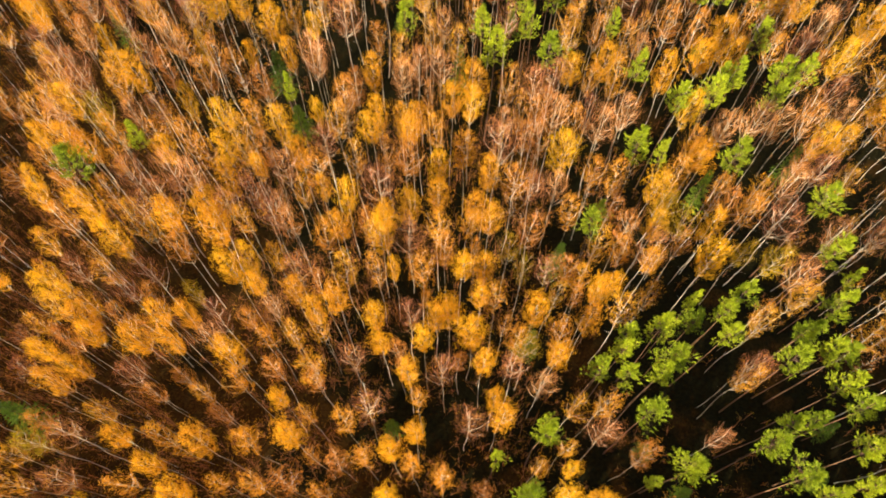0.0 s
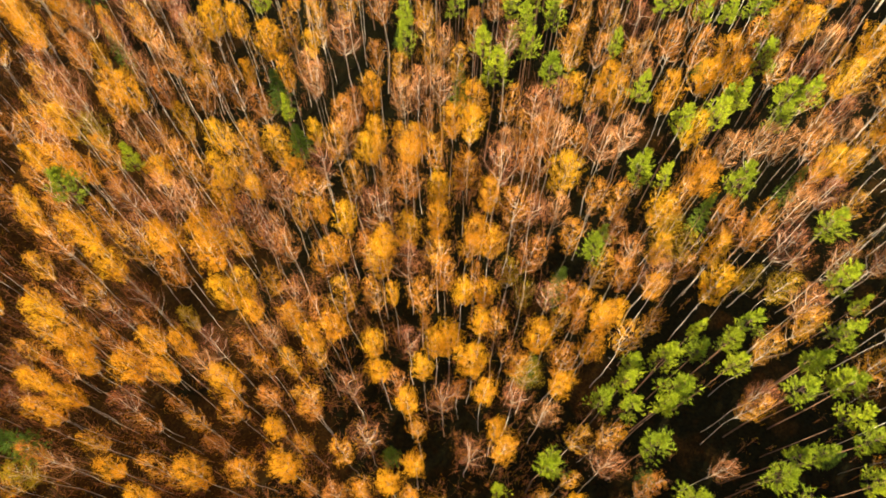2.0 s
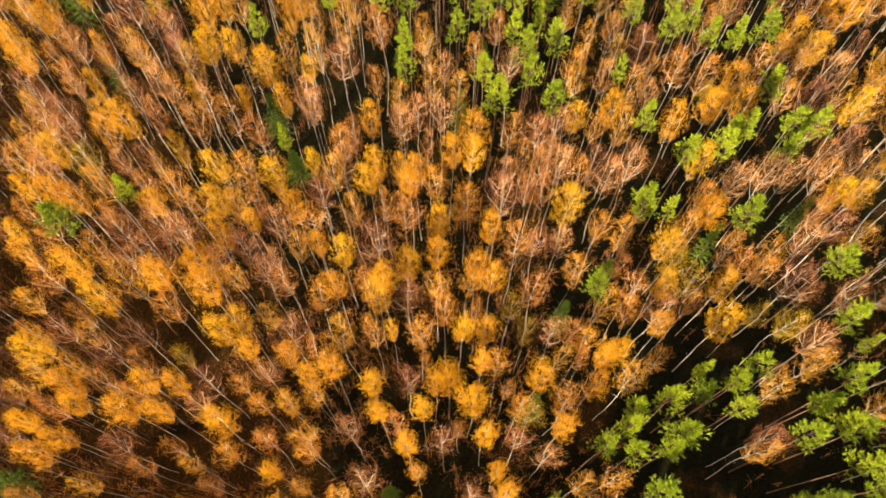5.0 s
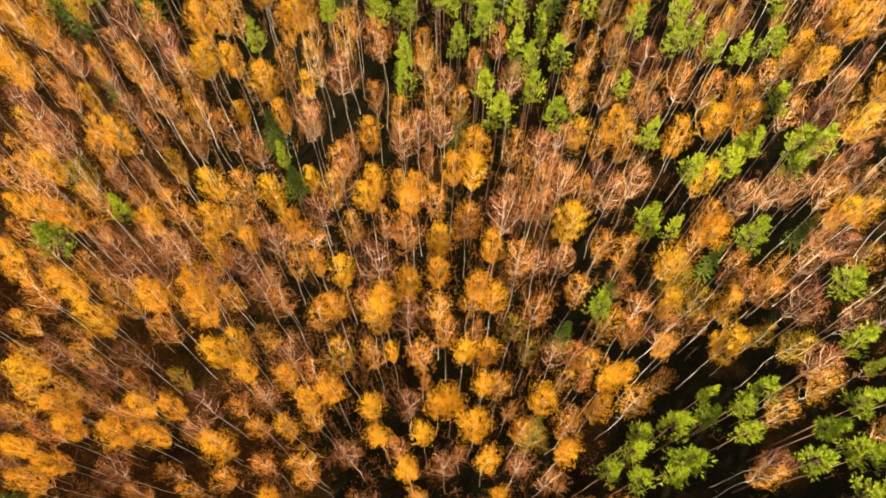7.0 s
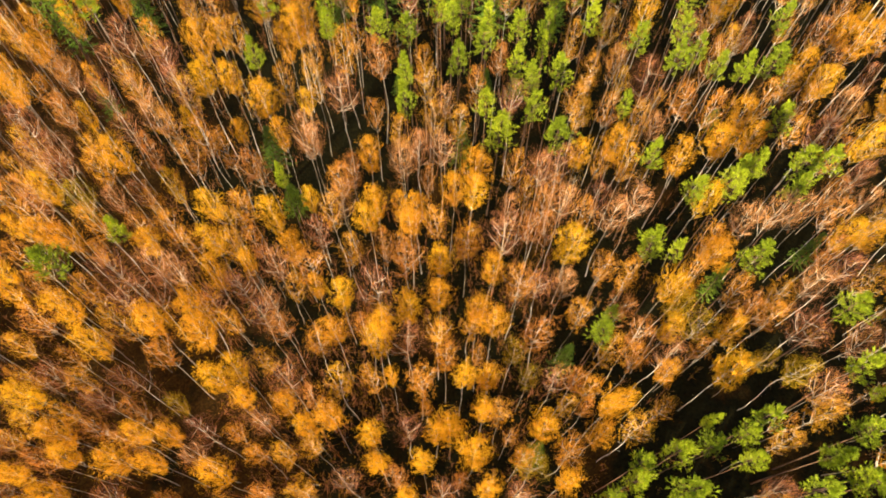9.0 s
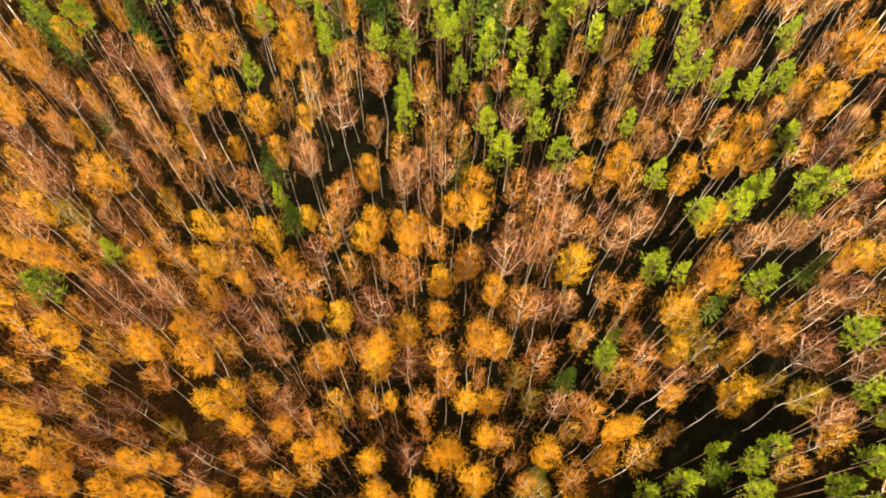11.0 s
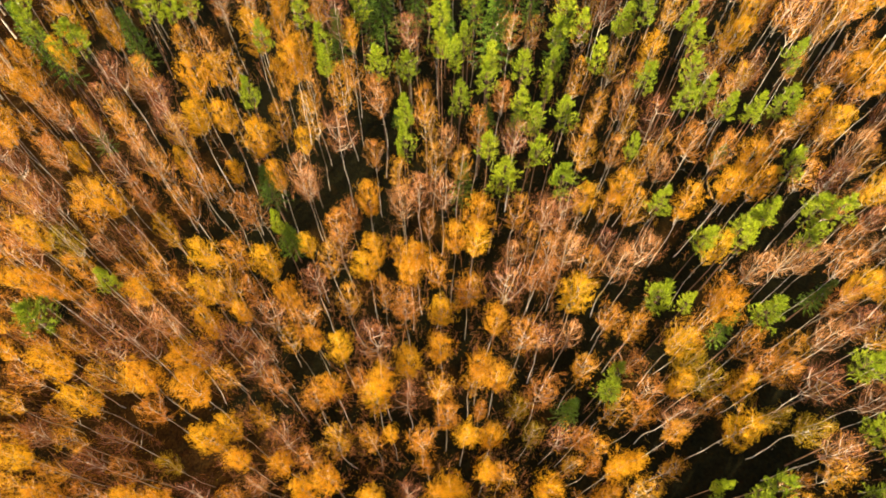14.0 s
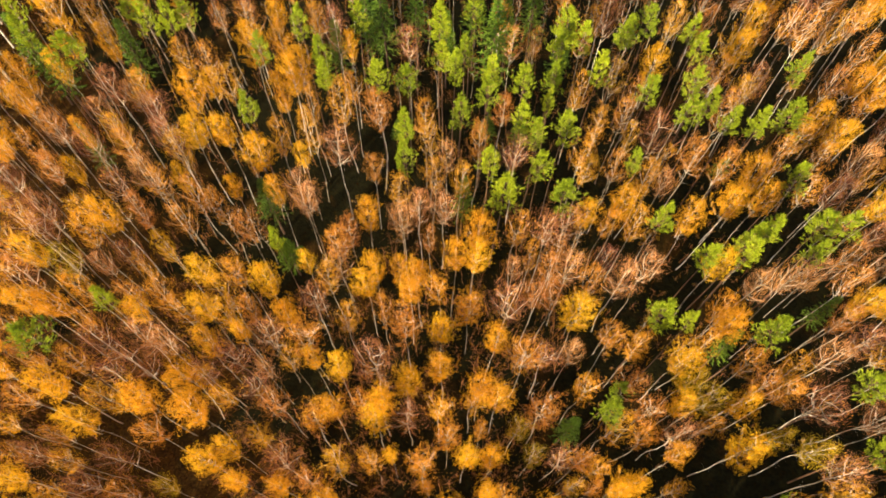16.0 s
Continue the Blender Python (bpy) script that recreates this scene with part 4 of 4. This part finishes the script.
# ---- the rest of the stand: younger and half-hidden trees between them ----
BRUSH = [(-46.0, 37.0, 2.4), (-43.5, 35.5, 2.4), (-42.0, 33.5, 2.2), (-40.0, 33.0, 2.0), (-34.0, 33.5, 2.0)]          # openings grown over with low brush
CLEAR = [(-1.9, 14.6, 2.2), (-3.6, 16.6, 2.2), (-10.3, 64.5, 2.6), (-12.3, 60.5, 2.8), (-9.3, 60.5, 2.6), (-7.2, 64.0, 2.4), (-15.6, 54.5, 2.6), (-12.8, 55.5, 2.6), (-26.5, 30.5, 2.6), (-24.0, 30.0, 2.4), (-24.0, 27.4, 2.4), (-29.0, 34.3, 2.4), (-25.8, 32.7, 2.2), (-31.5, 32.0, 1.8), (-17.2, 33.3, 1.8), (-15.8, 37.5, 1.8), (-13.2, 35.3, 1.8), (31.5, 29.4, 2.2), (36.0, 35.5, 2.6), (26.5, 27.5, 2.2), (-13, 49, 4.5), (-11, 53, 4.5), (-15, 47, 3.5), (-9, 55, 4.0), (-6, 59, 3.0), (35, 43, 3.5), (37, 45, 3.0), (25, 26, 3.5), (23, 25, 3.0), (29, 27, 3.5), (36, 24, 3.5), (33, 23, 2.5), (25, 18, 4.0), (27, 18, 3.5), (19, 25, 2.5), (-24, 26, 3.0), (-23, 29, 2.5), (-25, 18, 3.0), (-33, 20, 2.5), (-2, 64, 2.0), (-3, 22, 3.0), (39, 70, 2.5), (41, 69, 2.5), (-9, 67, 2.5), (35, 18, 2.5), (10, 23, 2.3), (32, 21, 3.0), (-30, 31, 2.5)]


def fill_stand():
    """Fill the stand between the trees above to the spacing of the forest, leaving its clearings open."""
    kinds = (gold, russet, bare, olive, pines, spruces)
    spots = [(x, y, k) for k in kinds for x, y in k.spots]
    grid = {}
    for x, y, k in spots:
        grid.setdefault((int(x // 4), int(y // 4)), []).append((x, y, k))

    def near(x, y, reach):
        cx, cy, n = int(x // 4), int(y // 4), int(reach // 4) + 1
        return [s for i in range(cx - n, cx + n + 1) for j in range(cy - n, cy + n + 1) for s in grid.get((i, j), ()) if math.hypot(s[0] - x, s[1] - y) < reach]

    for step, tries in ((0, 6000), (1, 6000)):
        for _ in range(tries):
            x, y = pick.uniform(-52, 52), pick.uniform(0, 86)
            if any(math.hypot(x - a, y - b) < r for a, b, r in CLEAR + BRUSH) or near(x, y, ((3.1 if x > 34 and y > 40 else 3.7 if x > 34 else 3.3 if x < -30 and y > 48 else 3.9 if y > 14 else 2.6), 2.5)[step]):
                continue
            about = near(x, y, 9.0) or spots
            pineland = sum(s[2] is pines for s in about) / len(about)
            if pineland > 0.3 and (near(x, y, 2.8) if step else near(x, y, 3.9)):
                continue
            if step and pineland > 0.3:              # young spruces in the shade of the pines
                kind, height, radius = spruces, pick.uniform(4.0, 8.5), pick.uniform(0.9, 1.5)
            elif step:
                kind, height, radius = young, pick.uniform(7.5, 13.0), pick.uniform(0.9, 1.4)
            else:
                kind = pines if pick.random() < 0.5 * pineland else bare if pick.random() < 0.28 else russet if pick.random() < 0.8 else gold
                height, radius = pick.uniform(12.0, 16.0), pick.uniform(0.85, 1.35)
                if x > 36:                               # full-grown trees along the eastern edge
                    kind = russet if pick.random() < 0.5 else gold if pick.random() < 0.7 else bare
                    height, radius = pick.uniform(15.5, 18.5), pick.uniform(1.3, 1.9) if y < 40 else pick.uniform(1.6, 2.2)
                if y < 13 or x < -38:                    # full-grown edge towards the sun, added to shade the floor behind
                    kind = gold if pick.random() < 0.4 else russet
                    height, radius = pick.uniform(16.0, 19.0), pick.uniform(1.4, 1.8)
                    if x < -36 and 13 < y < 46:
                        kind = bare if pick.random() < 0.5 else russet if pick.random() < 0.7 else gold
                        height, radius = pick.uniform(11.0, 15.5), pick.uniform(1.1, 1.6)
            if kind.used >= 300:
                continue
            plant(kind, x, y, height, radius)
            grid.setdefault((int(x // 4), int(y // 4)), []).append((x, y, kind))


fill_stand()


# ---- undergrowth and the woods beyond ----
def undergrowth():
    """Saplings and shrubs with brown twigs and orange leaves, thicker in the west of the stand."""
    s = Shape()
    for _ in range(14000):
        x, y = rng.uniform(-62, 62), rng.uniform(-4, 92)
        if rng.random() < (0.78 if x > 12 or y > 58 else 0.1 if x < -4 and y < 40 else 0.6 if y > 45 else 0.3) or any(math.hypot(x - a, y - b) < r for a, b, r in CLEAR):
            continue
        p = Vector((x, y, roll_height(x, y) - 0.05))
        tall = (rng.uniform(1.5, 7.0) if x < -4 and y < 40 else rng.uniform(1.0, 5.5)) if x < 12 else rng.uniform(0.6, 3.0)
        top = p + jitter(Vector((0, 0, 1)), 0.10) * tall
        s.tube([p, top], [0.02, 0.0], 3, 0)
        tone = 1 if rng.random() < 0.7 else 2
        wide = 0.22 * tall + 0.3
        for k in range(11):
            q = p.lerp(top, rng.uniform(0.3, 1.0))
            d = jitter(Vector((0, 0, 0.7)), 0.6)
            length = wide * rng.uniform(0.5, 1.1)
            s.blade(q, d, length, 0.025, 0)
            s.tri_leaf(q + d * length, jitter(Vector((0, 0, 1)), 0.6), rng.uniform(0.05, 0.10), tone)
    tagged(new("undergrowth", s.mesh("undergrowth", TWIG, RUSSET, OLIVE)), "low brown and orange saplings on the forest floor", "undergrowth", kind="stuff")


def far_woods():
    """The same wood going on round about, one mesh, simple trees; the unseen sunny south side is set as close as the
    stand, and leafier, to shade it.
    """
    s = Shape()
    for i in range(-34, 35):
        for j in range(-17, 46):
            x, y = 3.1 * i + rng.uniform(-1.2, 1.2), 3.1 * j + rng.uniform(-1.2, 1.2)
            if -54 < x < 54 and -1 < y < 88 or (y > 20 and x > -54 and rng.random() < 0.6) or (x < -20 and rng.random() < 0.3):
                continue
            h, r = rng.uniform(15, 19), rng.uniform(1.2, 1.9)
            s.tube([Vector((x, y, -0.2)), Vector((x, y, h * 0.6)), Vector((x, y, h))], [0.12, 0.07, 0.0], 4, 0)
            tone = 1 if rng.random() < 0.4 else 2 if rng.random() < 0.75 else 3
            close = abs(x) < 68 and -14 < y < 102
            # extra leaves south of the stand, out of view, hold back low sun
            for k in range((260 if y < 0 else 170) if close else 70 if y < 0 else 40):
                d = Vector(rng.normal(size=3)).normalized() * rng.uniform(0.6, 1.0)
                c = Vector((x + d.x * r, y + d.y * r, h * 0.84 + d.z * h * 0.15))
                s.tri_leaf(c, jitter(d, 0.5), rng.uniform(0.25, 0.44) if close else rng.uniform(0.5, 0.9), tone)
    tagged(new("far_woods", s.mesh("far_woods", BIRCH_BARK, GOLD, RUSSET, NEEDLE)), "autumn birch and pine woods going on round about", "woods", kind="stuff")


undergrowth()
far_woods()
